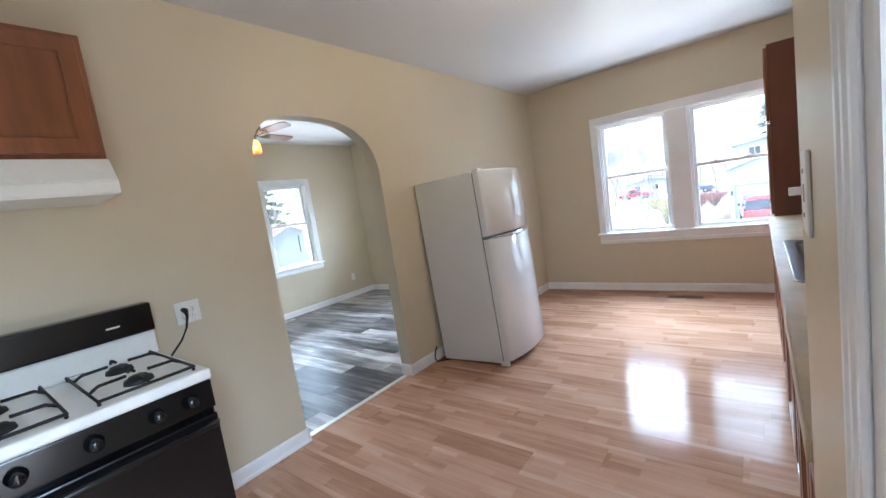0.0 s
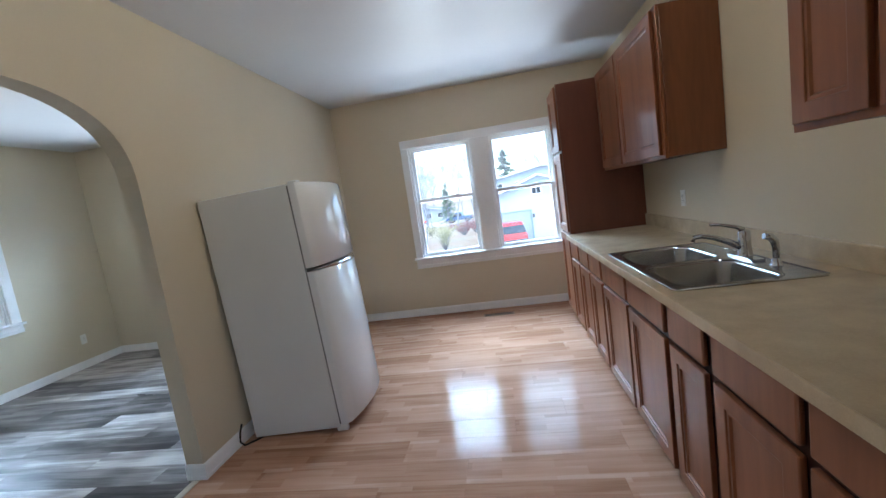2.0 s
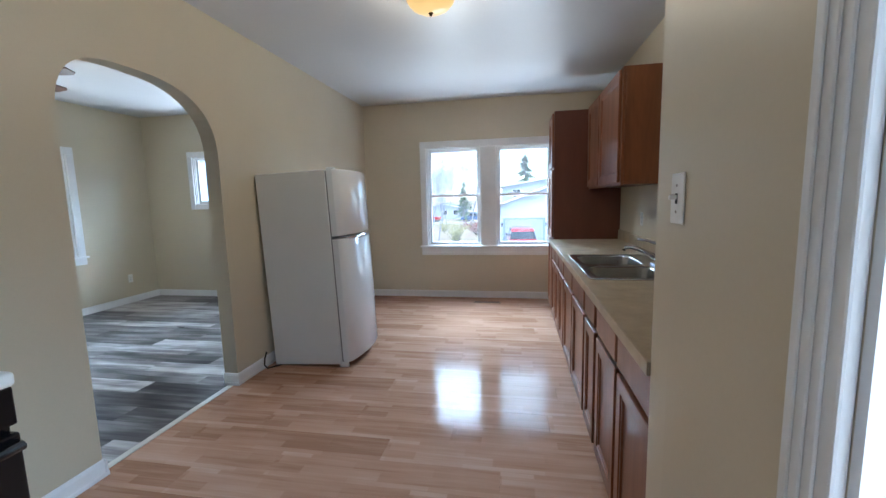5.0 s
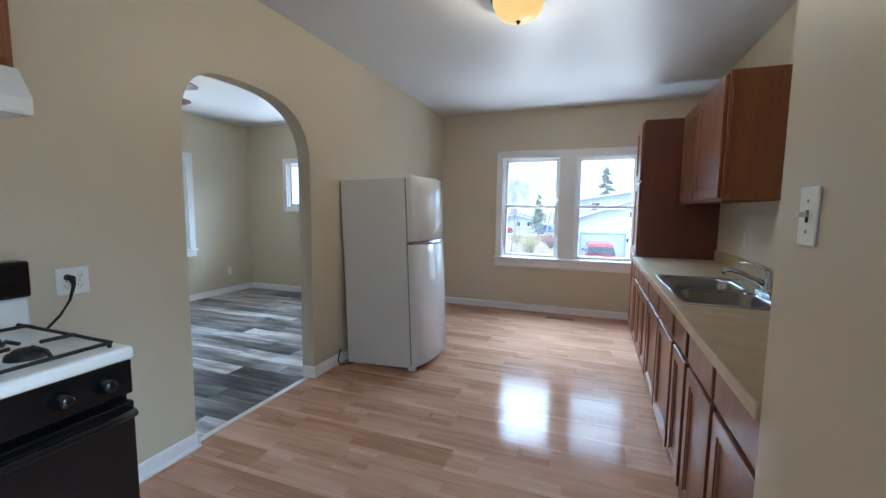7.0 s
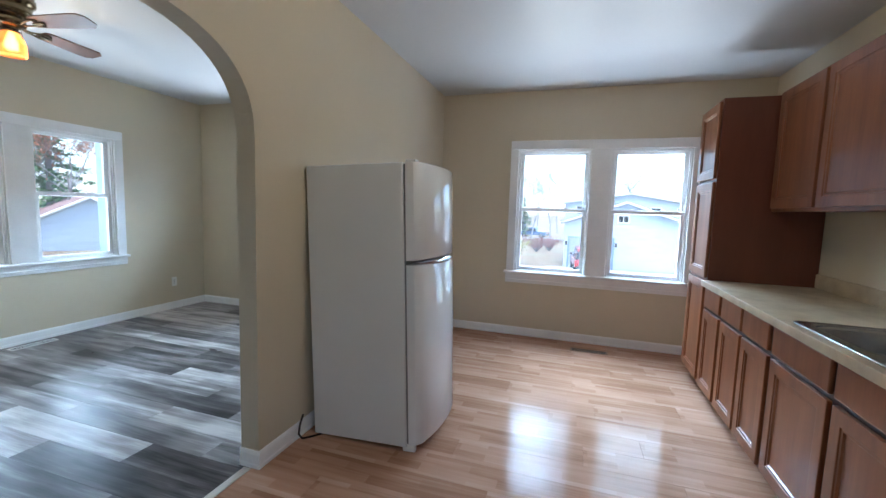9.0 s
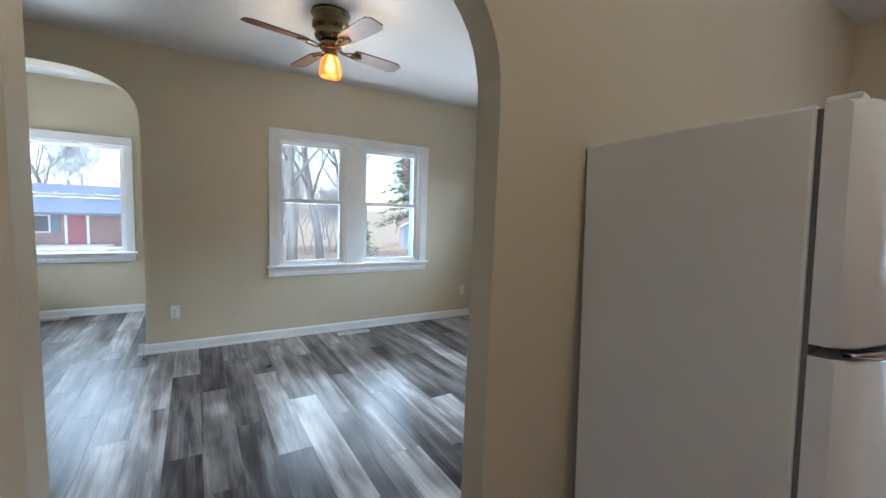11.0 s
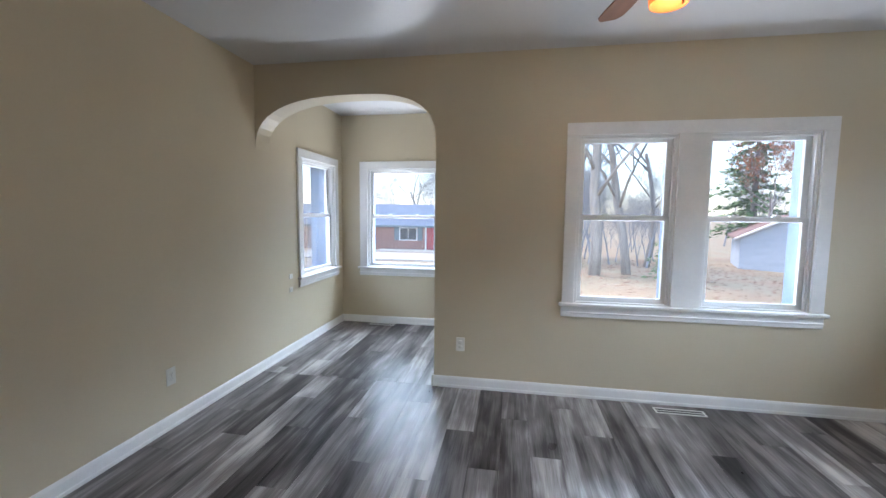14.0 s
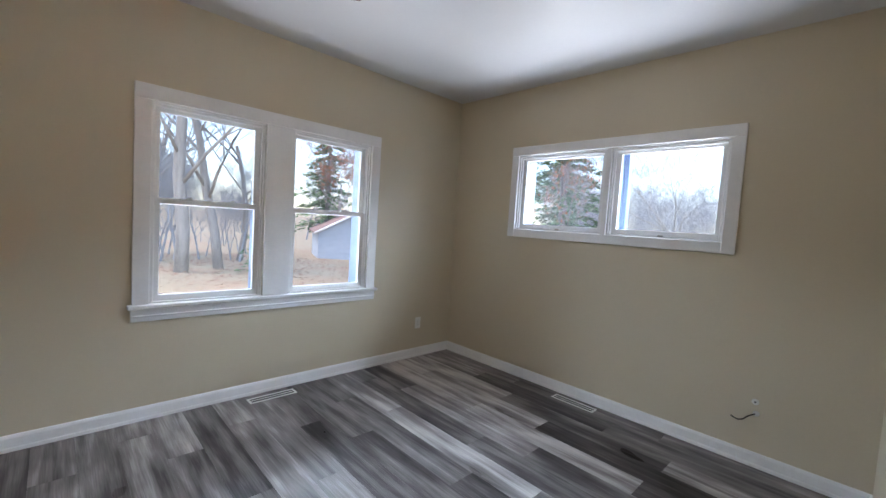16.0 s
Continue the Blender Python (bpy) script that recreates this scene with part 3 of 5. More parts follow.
def shaker(name, parent, u0, u1, z0, z1, x, rail=0.062, drawer=False):
    """A front that looks towards -x: a slab for a drawer, or stiles and rails round a sunk panel."""
    t = 0.02
    if drawer:
        return part(name, blocks((x - t, x, u0, u1, z0, z1), r=0.006), CHERRY, parent)
    bm = frame_ring(x - t, x, u0, u1, z0, z1, rail, rail, rail, rail, 0.004, seg=2)
    d = part(name, bm, CHERRY, parent)
    bm = bmesh.new()
    rings = []
    for ins, dep in ((-0.004, 0.003), (-0.004, t - 0.005), (0.011, t - 0.005), (0.017, t - 0.012)):
        rings.append([bm.verts.new((x - dep, yy, zz)) for yy, zz in ((u0 + rail + ins, z0 + rail + ins), (u1 - rail - ins, z0 + rail + ins), (u1 - rail - ins, z1 - rail - ins), (u0 + rail + ins, z1 - rail - ins))])
    for p, q in zip(rings, rings[1:]):
        for k in range(4):
            bm.faces.new((p[k], p[(k + 1) % 4], q[(k + 1) % 4], q[k]))
    bm.faces.new(rings[0][::-1]), bm.faces.new(rings[-1])
    part("panel", bm, CHERRY, d)
    return d


def base_cabinet(y0, y1, doors, label, top=0.868):
    """A base unit: carcass, face frame coloured dark as shaded gaps, toe kick, and a drawer front over each door."""
    c = thing("base_cabinet", (0, 0, 0), label, "cabinet", "base cabinets under the counter")
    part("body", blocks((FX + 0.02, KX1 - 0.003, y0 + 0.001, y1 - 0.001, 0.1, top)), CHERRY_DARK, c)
    part("face_frame", blocks((FX + 0.001, FX + 0.0195, y0 + 0.001, y1 - 0.001, 0.1, 0.867)), GAP_SHADE, c, "recessed face frame with the gaps' shade in its colour")
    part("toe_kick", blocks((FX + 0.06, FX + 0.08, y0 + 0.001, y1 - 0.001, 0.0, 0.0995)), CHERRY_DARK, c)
    for a, b in doors:
        shaker("drawer_front", c, a, b, 0.715, 0.858, FX, drawer=True)
        shaker("door", c, a, b, 0.095, 0.69, FX)
    return c


base_cabinet(0.96, 1.835, [(0.985, 1.39), (1.425, 1.805)], "cherry-stained two-door base cabinet under the beige counter")
base_cabinet(1.835, 2.165, [(1.86, 2.145)], "narrow cherry-stained base cabinet with one drawer and door")
base_cabinet(2.165, 3.215, [(2.195, 2.672), (2.706, 3.19)], "cherry-stained sink base cabinet with two false drawer fronts", 0.70)
base_cabinet(3.215, 3.96, [(3.235, 3.572), (3.602, 3.94)], "cherry-stained two-door base cabinet beside the sink base")
base_cabinet(3.96, 4.348, [(3.985, 4.325)], "cherry-stained single base cabinet beside the tall pantry")

# pantry
pantry = thing("pantry_cabinet", (0, 0, 0), "tall dark cherry pantry cabinet standing at the counter's end", "cabinet")
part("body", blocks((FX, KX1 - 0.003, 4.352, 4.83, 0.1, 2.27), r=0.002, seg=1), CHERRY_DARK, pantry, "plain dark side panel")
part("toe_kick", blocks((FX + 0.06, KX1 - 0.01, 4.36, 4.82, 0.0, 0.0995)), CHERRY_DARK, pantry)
for za, zb in ((0.11, 0.90), (0.925, 1.66), (1.685, 2.25)):
    shaker("door", pantry, 4.375, 4.81, za, zb, FX - 0.001)

# wall cabinets
UX = 0.69


def wall_cabinet(y0, y1, z0, z1, doors, label):
    c = thing("wall_cabinet", (0, 0, 0), label, "cabinet", "wall cabinets over the counter")
    part("body", blocks((UX + 0.02, KX1 - 0.002, y0, y1, z0, z1), r=0.002, seg=1), CHERRY, c)
    part("face_frame", blocks((UX + 0.001, UX + 0.0195, y0, y1, z0 - 0.008, z1), r=0.002, seg=1), CHERRY, c)
    for a, b in doors:
        shaker("door", c, a, b, z0 + 0.016, z1 - 0.016, UX)
    return c


wall_cabinet(3.0, 4.349, 1.452, 2.29, [(3.035, 3.745), (3.775, 4.32)], "cherry-stained two-door wall cabinet hung beside the pantry")
wall_cabinet(0.958, 1.975, 1.452, 2.29, [(1.675, 1.95), (1.365, 1.645), (0.985, 1.335)], "cherry-stained wall cabinet hung over the near counter")

# counter with a cut-out for the sink, front edge and upstand
SX0, SX1, SY0, SY1 = 0.342, 0.895, 2.115, 3.085
bm = bmesh.new()
for x0, x1, y0, y1 in ((0.297, SX0 + 0.02, 0.957, 4.35), (SX1 - 0.02, KX1 - 0.001, 0.957, 4.35), (SX0 + 0.02, SX1 - 0.02, 0.957, SY0 + 0.02), (SX0 + 0.02, SX1 - 0.02, SY1 - 0.02, 4.35)):
    box(bm, x0, x1, y0, y1, 0.8705, 0.91)
bmesh.ops.remove_doubles(bm, verts=bm.verts, dist=1e-5)
top = thing("countertop", (0, 0, 0), "beige mottled laminate countertop with a worn front edge", "countertop")
part("worktop", bm, COUNTER, top)
part("front_edge", blocks((0.290, 0.2968, 0.957, 4.35, 0.868, 0.9115), r=0.003), COUNTER, top)
part("upstand", blocks((KX1 - 0.022, KX1 - 0.001, 0.958, 4.349, 0.9105, 1.012), r=0.006), COUNTER, top, "low laminate upstand against the wall")

# sink
sink = thing("kitchen_sink", (0, 0, 0.91), "stainless steel double-bowl drop-in sink in the counter", "sink")


def bowl(y0, y1):
    x0, x1, r, n = 0.385, 0.775, 0.07, 6
    bm = bmesh.new()
    rings = []
    for inset, z in ((-0.012, 0.0055), (0.0, 0.003), (0.004, -0.01), (0.012, -0.13), (0.03, -0.158), (0.06, -0.165)):
        ring = []
        for cx, cy, a0 in ((x1 - r, y1 - r, 0), (x0 + r, y1 - r, 90), (x0 + r, y0 + r, 180), (x1 - r, y0 + r, 270)):
            for k in range(n + 1):
                a = radians(a0 + 90 * k / n)
                ring.append(bm.verts.new((cx + (r - inset) * math.cos(a), cy + (r - inset) * math.sin(a), z)))
        rings.append(ring)
    for a, b in zip(rings, rings[1:]):
        for k in range(len(a)):
            f = bm.faces.new((a[k], a[(k + 1) % len(a)], b[(k + 1) % len(a)], b[k]))
            f.smooth = True
    bm.faces.new(rings[-1])
    b = part("bowl", bm, STEEL, sink)
    part("drain", lathe([(0, -0.160), (0.022, -0.160), (0.024, -0.163), (0.042, -0.162), (0.044, -0.1645)], 24, Matrix.Translation(((x0 + x1) / 2, (y0 + y1) / 2, 0))), CHROME, b)


bowl(2.155, 2.575)
bowl(2.625, 3.045)
# rim: two plates, each with a rounded hole for its bowl, meeting between the bowls
bm = bmesh.new()
for ya, yb, h0, h1 in ((SY0, 2.6, 2.155, 2.575), (2.6, SY1, 2.625, 3.045)):
    x0, x1, r = 0.385, 0.775, 0.075
    hole, edge = [], []
    for cx, cy, a0, ox, oy in ((x1 - r, h1 - r, 0, SX1, yb), (x0 + r, h1 - r, 90, SX0, yb), (x0 + r, h0 + r, 180, SX0, ya), (x1 - r, h0 + r, 270, SX1, ya)):
        for k in range(7):
            a = radians(a0 + 15 * k)
            hx, hy = cx + r * math.cos(a), cy + r * math.sin(a)
            along_y = (k <= 3) == (a0 in (0, 180))
            f = k / 3 if k <= 3 else (6 - k) / 3
            edge.append((ox, cy + (oy - cy) * f) if along_y else (cx + (ox - cx) * f, oy))
            hole.append((hx, hy))
    loops = [[bm.verts.new((x, y, z)) for x, y in pts] for pts, z in ((edge, 0.0048), (hole, 0.0048), (hole, -0.004))]
    for a, b in zip(loops, loops[1:]):
        for k in range(28):
            bm.faces.new((a[k], a[(k + 1) % 28], b[(k + 1) % 28], b[k]))
part("rim", bm, STEEL, sink)
bm = bmesh.new()
tube(bm, [(SX0 + 0.02, SY0, 0.003), (SX1 - 0.02, SY0, 0.003), (SX1, SY0 + 0.02, 0.003), (SX1, SY1 - 0.02, 0.003), (SX1 - 0.02, SY1, 0.003), (SX0 + 0.02, SY1, 0.003), (SX0, SY1 - 0.02, 0.003), (SX0, SY0 + 0.02, 0.003), (SX0 + 0.02, SY0, 0.003)], 0.005, 8)
part("rolled_edge", bm, STEEL, sink)

# faucet with a lever, and a side sprayer
faucet = thing("kitchen_faucet", (0.835, 2.55, 0.915), "chrome single-lever kitchen faucet on the sink deck", "faucet")
part("base_plate", blocks((-0.028, 0.028, -0.11, 0.11, 0, 0.012), r=0.01, seg=3), CHROME, faucet)
part("body", lathe([(0, 0.135), (0.02, 0.134), (0.026, 0.126), (0.026, 0.06), (0.03, 0.02), (0.034, 0.012)], 24), CHROME, faucet)
bm = bmesh.new()
tube(bm, [(-0.01, 0, 0.05), (-0.06, 0.012, 0.082), (-0.12, 0.026, 0.11), (-0.17, 0.038, 0.122), (-0.2, 0.045, 0.118), (-0.208, 0.047, 0.098)], [0.017, 0.015, 0.0135, 0.0125, 0.0125, 0.012], 14)
part("spout", bm, CHROME, faucet)
bm = bmesh.new()
tube(bm, [(0, 0, 0.135), (-0.03, 0.01, 0.152), (-0.085, 0.028, 0.168), (-0.13, 0.04, 0.172)], [0.012, 0.01, 0.008, 0.007], 10)
part("lever", bm, CHROME, faucet)
spray = thing("side_sprayer", (0.845, 2.345, 0.915), "chrome side sprayer standing beside the faucet", "sprayer")
part("holder", lathe([(0, 0.03), (0.016, 0.03), (0.018, 0.012), (0.026, 0.0)], 20), CHROME, spray)
bm = bmesh.new()
tube(bm, [(0, 0, 0.03), (0, 0, 0.075), (-0.004, 0, 0.105), (-0.02, 0, 0.125), (-0.045, 0, 0.13)], [0.012, 0.014, 0.016, 0.016, 0.013], 12)
part("spray_head", bm, CHROME, spray)


# ---- refrigerator ----
fridge = thing("refrigerator", pose(-2.093, 2.795, 0, 0, -2.2, 1.8), "white top-freezer refrigerator with curved doors, against the wall", "refrigerator")
FD, FW, FH = 0.60, 0.72, 1.61           # body depth along x, width along y, height
part("cabinet", blocks((0, FD, 0, FW, 0.006, FH), r=0.008), FRIDGE, fridge, "matt textured white cabinet")
part("gasket", blocks((FD + 0.0005, FD + 0.012, 0.005, FW - 0.005, 0.03, FH - 0.01)), GASKET_SLAT, fridge)


def curved_door(z0, z1):
    """A door whose front bows outwards across the width, with rounded edges."""
    bm, n, rows = bmesh.new(), 22, []
    for z, ins in ((z0, 0.010), (z0 + 0.010, 0.0), (z1 - 0.010, 0.0), (z1, 0.010)):
        row = []
        for k in range(n + 1):
            u = k / n
            edge = min(u, 1 - u) * FW
            bow = 0.068 + 0.062 * (1 - (2 * u - 1) ** 2)
            bow -= 0.022 * max(0, 1 - edge / 0.022) ** 2
            row.append(bm.verts.new((FD + 0.0125 + bow - ins, u * FW, z)))
        rows.append(row)
    back = [[bm.verts.new((FD + 0.0125, u * FW, z)) for u in (0, 1)] for z in (z0, z1)]
    for a, b in zip(rows, rows[1:]):
        for k in range(n):
            bm.faces.new((a[k], a[k + 1], b[k + 1], b[k])).smooth = True
    bm.faces.new([back[0][0], *rows[0], back[0][1]]), bm.faces.new([back[1][0], *rows[-1], back[1][1]])
    bm.faces.new([back[0][0], *[r[0] for r in rows], back[1][0]]), bm.faces.new([back[0][1], *[r[-1] for r in rows], back[1][1]])
    bm.faces.new((back[0][0], back[0][1], back[1][1], back[1][0]))
    return bm


low = part("refrigerator_door", curved_door(0.026, 1.052), FRIDGE_DOOR, fridge, "glossy bowed white door")
high = part("freezer_door", curved_door(1.078, FH), FRIDGE_DOOR, fridge, "glossy bowed white door")


def grip(z0, z1, out):
    """A slim metallic strip that follows the bow of the door."""
    bm, n, a = bmesh.new(), 20, []
    for k in range(n + 1):
        u = 0.02 + 0.96 * k / n
        bow = FD + 0.0125 + 0.068 + 0.062 * (1 - (2 * u - 1) ** 2) + out - 0.012 * (1 - math.sin(math.pi * u))
        swell = 0.004 + (z1 - z0) * math.sin(math.pi * u) ** 0.7
        a.append([bm.verts.new((bow - 0.016, u * FW, z1)), bm.verts.new((bow, u * FW, z1)), bm.verts.new((bow + 0.003, u * FW, z1 - swell * 0.6)), bm.verts.new((bow - 0.012, u * FW, z1 - swell))])
    for p, q in zip(a, a[1:]):
        for k in range(4):
            bm.faces.new((p[k], p[(k + 1) % 4], q[(k + 1) % 4], q[k])).smooth = True
    bm.faces.new(a[0]), bm.faces.new(a[-1][::-1])
    return bm


part("handle_strip", grip(1.035, 1.068, 0.006), CHROME, fridge, "curved bright metal grip between the doors")
part("hinge_cap", blocks((FD + 0.01, FD + 0.07, 0.01, 0.06, FH + 0.0005, FH + 0.014), r=0.004), FRIDGE, fridge)
part("lower_hinge", blocks((FD - 0.03, FD + 0.045, 0.012, 0.045, -0.024, 0.0255), r=0.006), PLASTIC, fridge)
part("kick_grille", blocks((FD - 0.03, FD - 0.005, 0.05, FW - 0.02, -0.018, 0.0055)), RUBBER, fridge)
for y in (0.06, FW - 0.06):
    part("roller", lathe([(0, -0.012), (0.026, -0.012), (0.026, 0.012), (0, 0.012)], 16, Matrix.Translation((0.06, y, 0.026)) @ Matrix.Rotation(radians(90), 4, "X")), RUBBER, fridge)
bm = bmesh.new()
tube(bm, [(-2.148, 2.76, 0.13), (-2.14, 2.72, 0.09), (-2.135, 2.70, 0.04), (-2.12, 2.715, 0.008), (-2.09, 2.75, 0.007), (-2.06, 2.785, 0.007), (-2.03, 2.83, 0.007)], 0.006, 8)
part("power_cord", bm, RUBBER, fridge, "black power cord", at=fridge.matrix_basis.inverted())

# ---- gas range ----
stove = thing("gas_range", (-1.515, -0.09, 0), "white and black gas range standing against the wall", "stove")
W = 0.76
part("body", blocks((-0.62, -0.03, 0.0, W, 0.02, 0.87), r=0.004), BLACK, stove)
part("cooktop", blocks((-0.63, 0.018, -0.002, W + 0.002, 0.871, 0.915), r=0.012, seg=3), PLASTIC, stove, "white enamel cooktop")
part("control_panel", blocks((-0.029, 0.01, 0.004, W - 0.004, 0.755, 0.87), r=0.006), BLACK, stove)
for y in (0.09, 0.2, 0.38, 0.56, 0.67):
    knob = part("knob", lathe([(0, 0.045), (0.017, 0.044), (0.021, 0.036), (0.023, 0.012), (0.028, 0.0)], 20, Matrix.Translation((0.0105, y, 0.815)) @ Matrix.Rotation(radians(90), 4, "Y")), BLACK, stove)
    part("pointer", blocks((0.05, 0.0565, y - 0.003, y + 0.003, 0.805, 0.835), r=0.001, seg=1), BLACK, knob)
door = part("oven_door", blocks((-0.029, 0.02, 0.008, W - 0.008, 0.2, 0.735), r=0.008), BLACK, stove)
bm = bmesh.new()
tube(bm, [(0.02, 0.02, 0.70), (0.05, 0.03, 0.705), (0.058, 0.12, 0.707), (0.058, W - 0.12, 0.707), (0.05, W - 0.03, 0.705), (0.02, W - 0.02, 0.70)], 0.014, 12)
part("oven_handle", bm, BLACK, door)
part("broiler_drawer", blocks((-0.029, 0.016, 0.008, W - 0.008, 0.04, 0.19), r=0.006), BLACK, stove)
riser = part("backguard", blocks((-0.63, -0.55, 0.0, W, 0.9155, 1.03), r=0.012, seg=3), PLASTIC, stove, "white enamel riser")
part("clock_panel", blocks((-0.625, -0.535, -0.002, W + 0.002, 1.03, 1.165), r=0.01, seg=3), BLACK, riser, "black control panel")
part("badge", blocks((-0.5345, -0.533, W - 0.18, W - 0.13, 1.085, 1.092)), PLASTIC, riser)
for gx, gy in ((-0.42, 0.19), (-0.16, 0.19), (-0.42, 0.57), (-0.16, 0.57)):
    part("burner", lathe([(0, 0.026), (0.03, 0.025), (0.036, 0.018), (0.046, 0.014), (0.05, 0.0)], 24, Matrix.Translation((gx, gy, 0.9152))), IRON, stove)
for gy in (0.19, 0.57):
    bm = bmesh.new()
    for x0, x1 in ((-0.555, -0.025),):
        tube(bm, [(x0, gy - 0.15, 0.932), (x1, gy - 0.15, 0.932), (x1, gy + 0.15, 0.932), (x0, gy + 0.15, 0.932), (x0, gy - 0.15, 0.932)], 0.006, 6)
    for gx in (-0.42, -0.16):
        for dx, dy in ((1, 0), (-1, 0), (0, 1), (0, -1)):
            far = 0.15 if dy else 0.13
            tube(bm, [(gx + dx * far, gy + dy * far, 0.932), (gx + dx * far * 0.8, gy + dy * far * 0.8, 0.95), (gx + dx * 0.035, gy + dy * 0.035, 0.952)], 0.006, 6)
    for px in (-0.55, -0.03):
        for py in (gy - 0.148, gy + 0.148):
            tube(bm, [(px, py, 0.9152), (px, py, 0.932)], 0.006, 6)
    part("grate", bm, IRON, stove, "black cast-iron grate")

hood = thing("range_hood", (-2.164, -0.17, 1.65), "white under-cabinet range hood above the stove", "range hood")
bm = bmesh.new()
pts = [(0, 0), (0.40, 0.0), (0.40, 0.055), (0.335, 0.15), (0, 0.15)]
ends = [[bm.verts.new((x, y, z)) for x, z in pts] for y in (0, 0.76)]
for k in range(5):
    bm.faces.new((ends[0][k], ends[0][(k + 1) % 5], ends[1][(k + 1) % 5], ends[1][k]))
bm.faces.new(ends[0][::-1]), bm.faces.new(ends[1])
bmesh.ops.bevel(bm, geom=list(bm.edges), offset=0.004, segments=2, affect="EDGES")
part("canopy", bm, PLASTIC, hood)
part("front_lip", blocks((0.4, 0.404, 0.02, 0.74, 0.006, 0.05), r=0.001, seg=1), PLASTIC, hood)
hc = thing("hood_cabinet", (-2.164, -0.17, 1.801), "cherry-stained wall cabinet fixed above the range hood", "cabinet")
part("body", blocks((0, 0.31, 0, 0.76, 0, 0.49), r=0.002, seg=1), CHERRY, hc)
for a, b in ((0.02, 0.372), (0.388, 0.74)):
    d = part("door", frame_ring(0.3105, 0.33, a, b, 0.02, 0.47, 0.06, 0.06, 0.06, 0.06, 0.004, seg=2), CHERRY, hc)
    part("panel", blocks((0.3115, 0.32, a + 0.056, b - 0.056, 0.076, 0.414)), CHERRY, d)


# ---- plates on the walls ----
def plate(name, place, gangs, kind_of, label, category, size=(0.072, 0.116)):
    """A cover plate. Local x across, local -y out of the wall, z up; the centre is the origin."""
    w, h = size[0] + 0.046 * (gangs - 1), size[1]
    p = thing(name, place, label, category)
    part("cover", blocks((-w / 2, w / 2, -0.006, -0.0002, -h / 2, h / 2), r=0.003), PLASTIC, p)
    for g in range(gangs):
        cx = (g - (gangs - 1) / 2) * 0.046
        if kind_of == "outlet":
            for cz in (-0.02, 0.02):
                s = part("socket", lathe([(0, 0.0085), (0.0145, 0.0085), (0.017, 0.006)], 20, Matrix.Translation((cx, 0, cz)) @ Matrix.Rotation(radians(90), 4, "X")), PLASTIC, p)
                part("slots", blocks((cx - 0.0075, cx - 0.0055, -0.0088, -0.0086, cz - 0.002, cz + 0.007), (cx + 0.0055, cx + 0.0075, -0.0088, -0.0086, cz - 0.002, cz + 0.006), (cx - 0.002, cx + 0.002, -0.0088, -0.0086, cz - 0.01, cz - 0.006)), SLOT, s)
        elif kind_of == "switch":
            bm = blocks((cx - 0.0045, cx + 0.0045, -0.022, -0.006, -0.002, 0.009), r=0.0015)
            part("toggle", bm, PLASTIC, p)
            part("slot", blocks((cx - 0.006, cx + 0.006, -0.0066, -0.0062, -0.012, 0.012)), SLOT, p)
        for cz in ((-0.03, 0.03) if kind_of == "switch" else (0.0,)):
            part("screw", lathe([(0, 0.0078), (0.003, 0.0074), (0.0038, 0.006)], 10, Matrix.Translation((cx, 0, cz)) @ Matrix.Rotation(radians(90), 4, "X")), NICKEL, p)
    return p


plate("light_switch", pose(STUB, 0.809, 1.365, 0, 0, -90), 1, "switch", "white toggle light switch on the entry wall", "light switch")
plate("counter_outlet", pose(KX1, 3.60, 1.16, 0, 0, -90), 1, "outlet", "white outlet plate on the wall above the counter", "outlet")
plate("stove_outlet", pose(KX0, 0.855, 1.052, 0, 0, 90), 2, "outlet", "white double outlet with a black plug beside the stove", "outlet")
bm = bmesh.new()
tube(bm, [(KX0 + 0.012, 0.832, 1.07), (KX0 + 0.045, 0.832, 1.068), (KX0 + 0.055, 0.831, 1.04), (KX0 + 0.045, 0.82, 0.98), (KX0 + 0.03, 0.79, 0.92), (KX0 + 0.02, 0.745, 0.87), (KX0 + 0.016, 0.69, 0.80), (KX0 + 0.015, 0.67, 0.6)], [0.013, 0.013, 0.007, 0.005, 0.005, 0.005, 0.005, 0.005], 10)
part("power_cord", bm, RUBBER, stove, "black power cord", at=stove.matrix_basis.inverted())
plate("wall_outlet", pose(LX0, 1.484, 0.369, 0, 0, 90), 1, "outlet", "white outlet below the double window's end", "outlet")
plate("wall_outlet", pose(LX0, 4.64, 0.352, 0, 0, 90), 1, "outlet", "small pale outlet near the room's corner", "outlet")
plate("wall_outlet", pose(-4.564, LY0, 0.349, 0, 0, 180), 1, "outlet", "white outlet low on the long wall", "outlet")
plate("phone_jack", pose(-6.06, LY0, 0.79, 0, 0, 180), 1, "blank", "small white phone jack beside the alcove window", "wall plate", (0.062, 0.05))
plate("phone_jack", pose(-6.06, LY0, 0.655, 0, 0, 180), 1, "blank", "small white phone jack under another one", "wall plate", (0.062, 0.05))


# ---- lamps ----
dome = thing("ceiling_light", (-0.585, 2.40, H), "lit amber glass dome ceiling light with a bronze rim", "ceiling light")
part("rim", lathe([(0, -0.001), (0.165, -0.001), (0.172, -0.012), (0.172, -0.03), (0.164, -0.038), (0.15, -0.04)], 48), BRONZE, dome)
part("glass_dome", lathe([(0.16, -0.036), (0.157, -0.06), (0.143, -0.098), (0.116, -0.13), (0.074, -0.152), (0.032, -0.161), (0, -0.162)], 48), KGLOW, dome, "amber frosted glass dome, lit").visible_shadow = False
part("finial", lathe([(0.014, -0.16), (0.016, -0.165), (0.008, -0.171), (0.009, -0.177), (0, -0.183)], 20), BRONZE, dome)

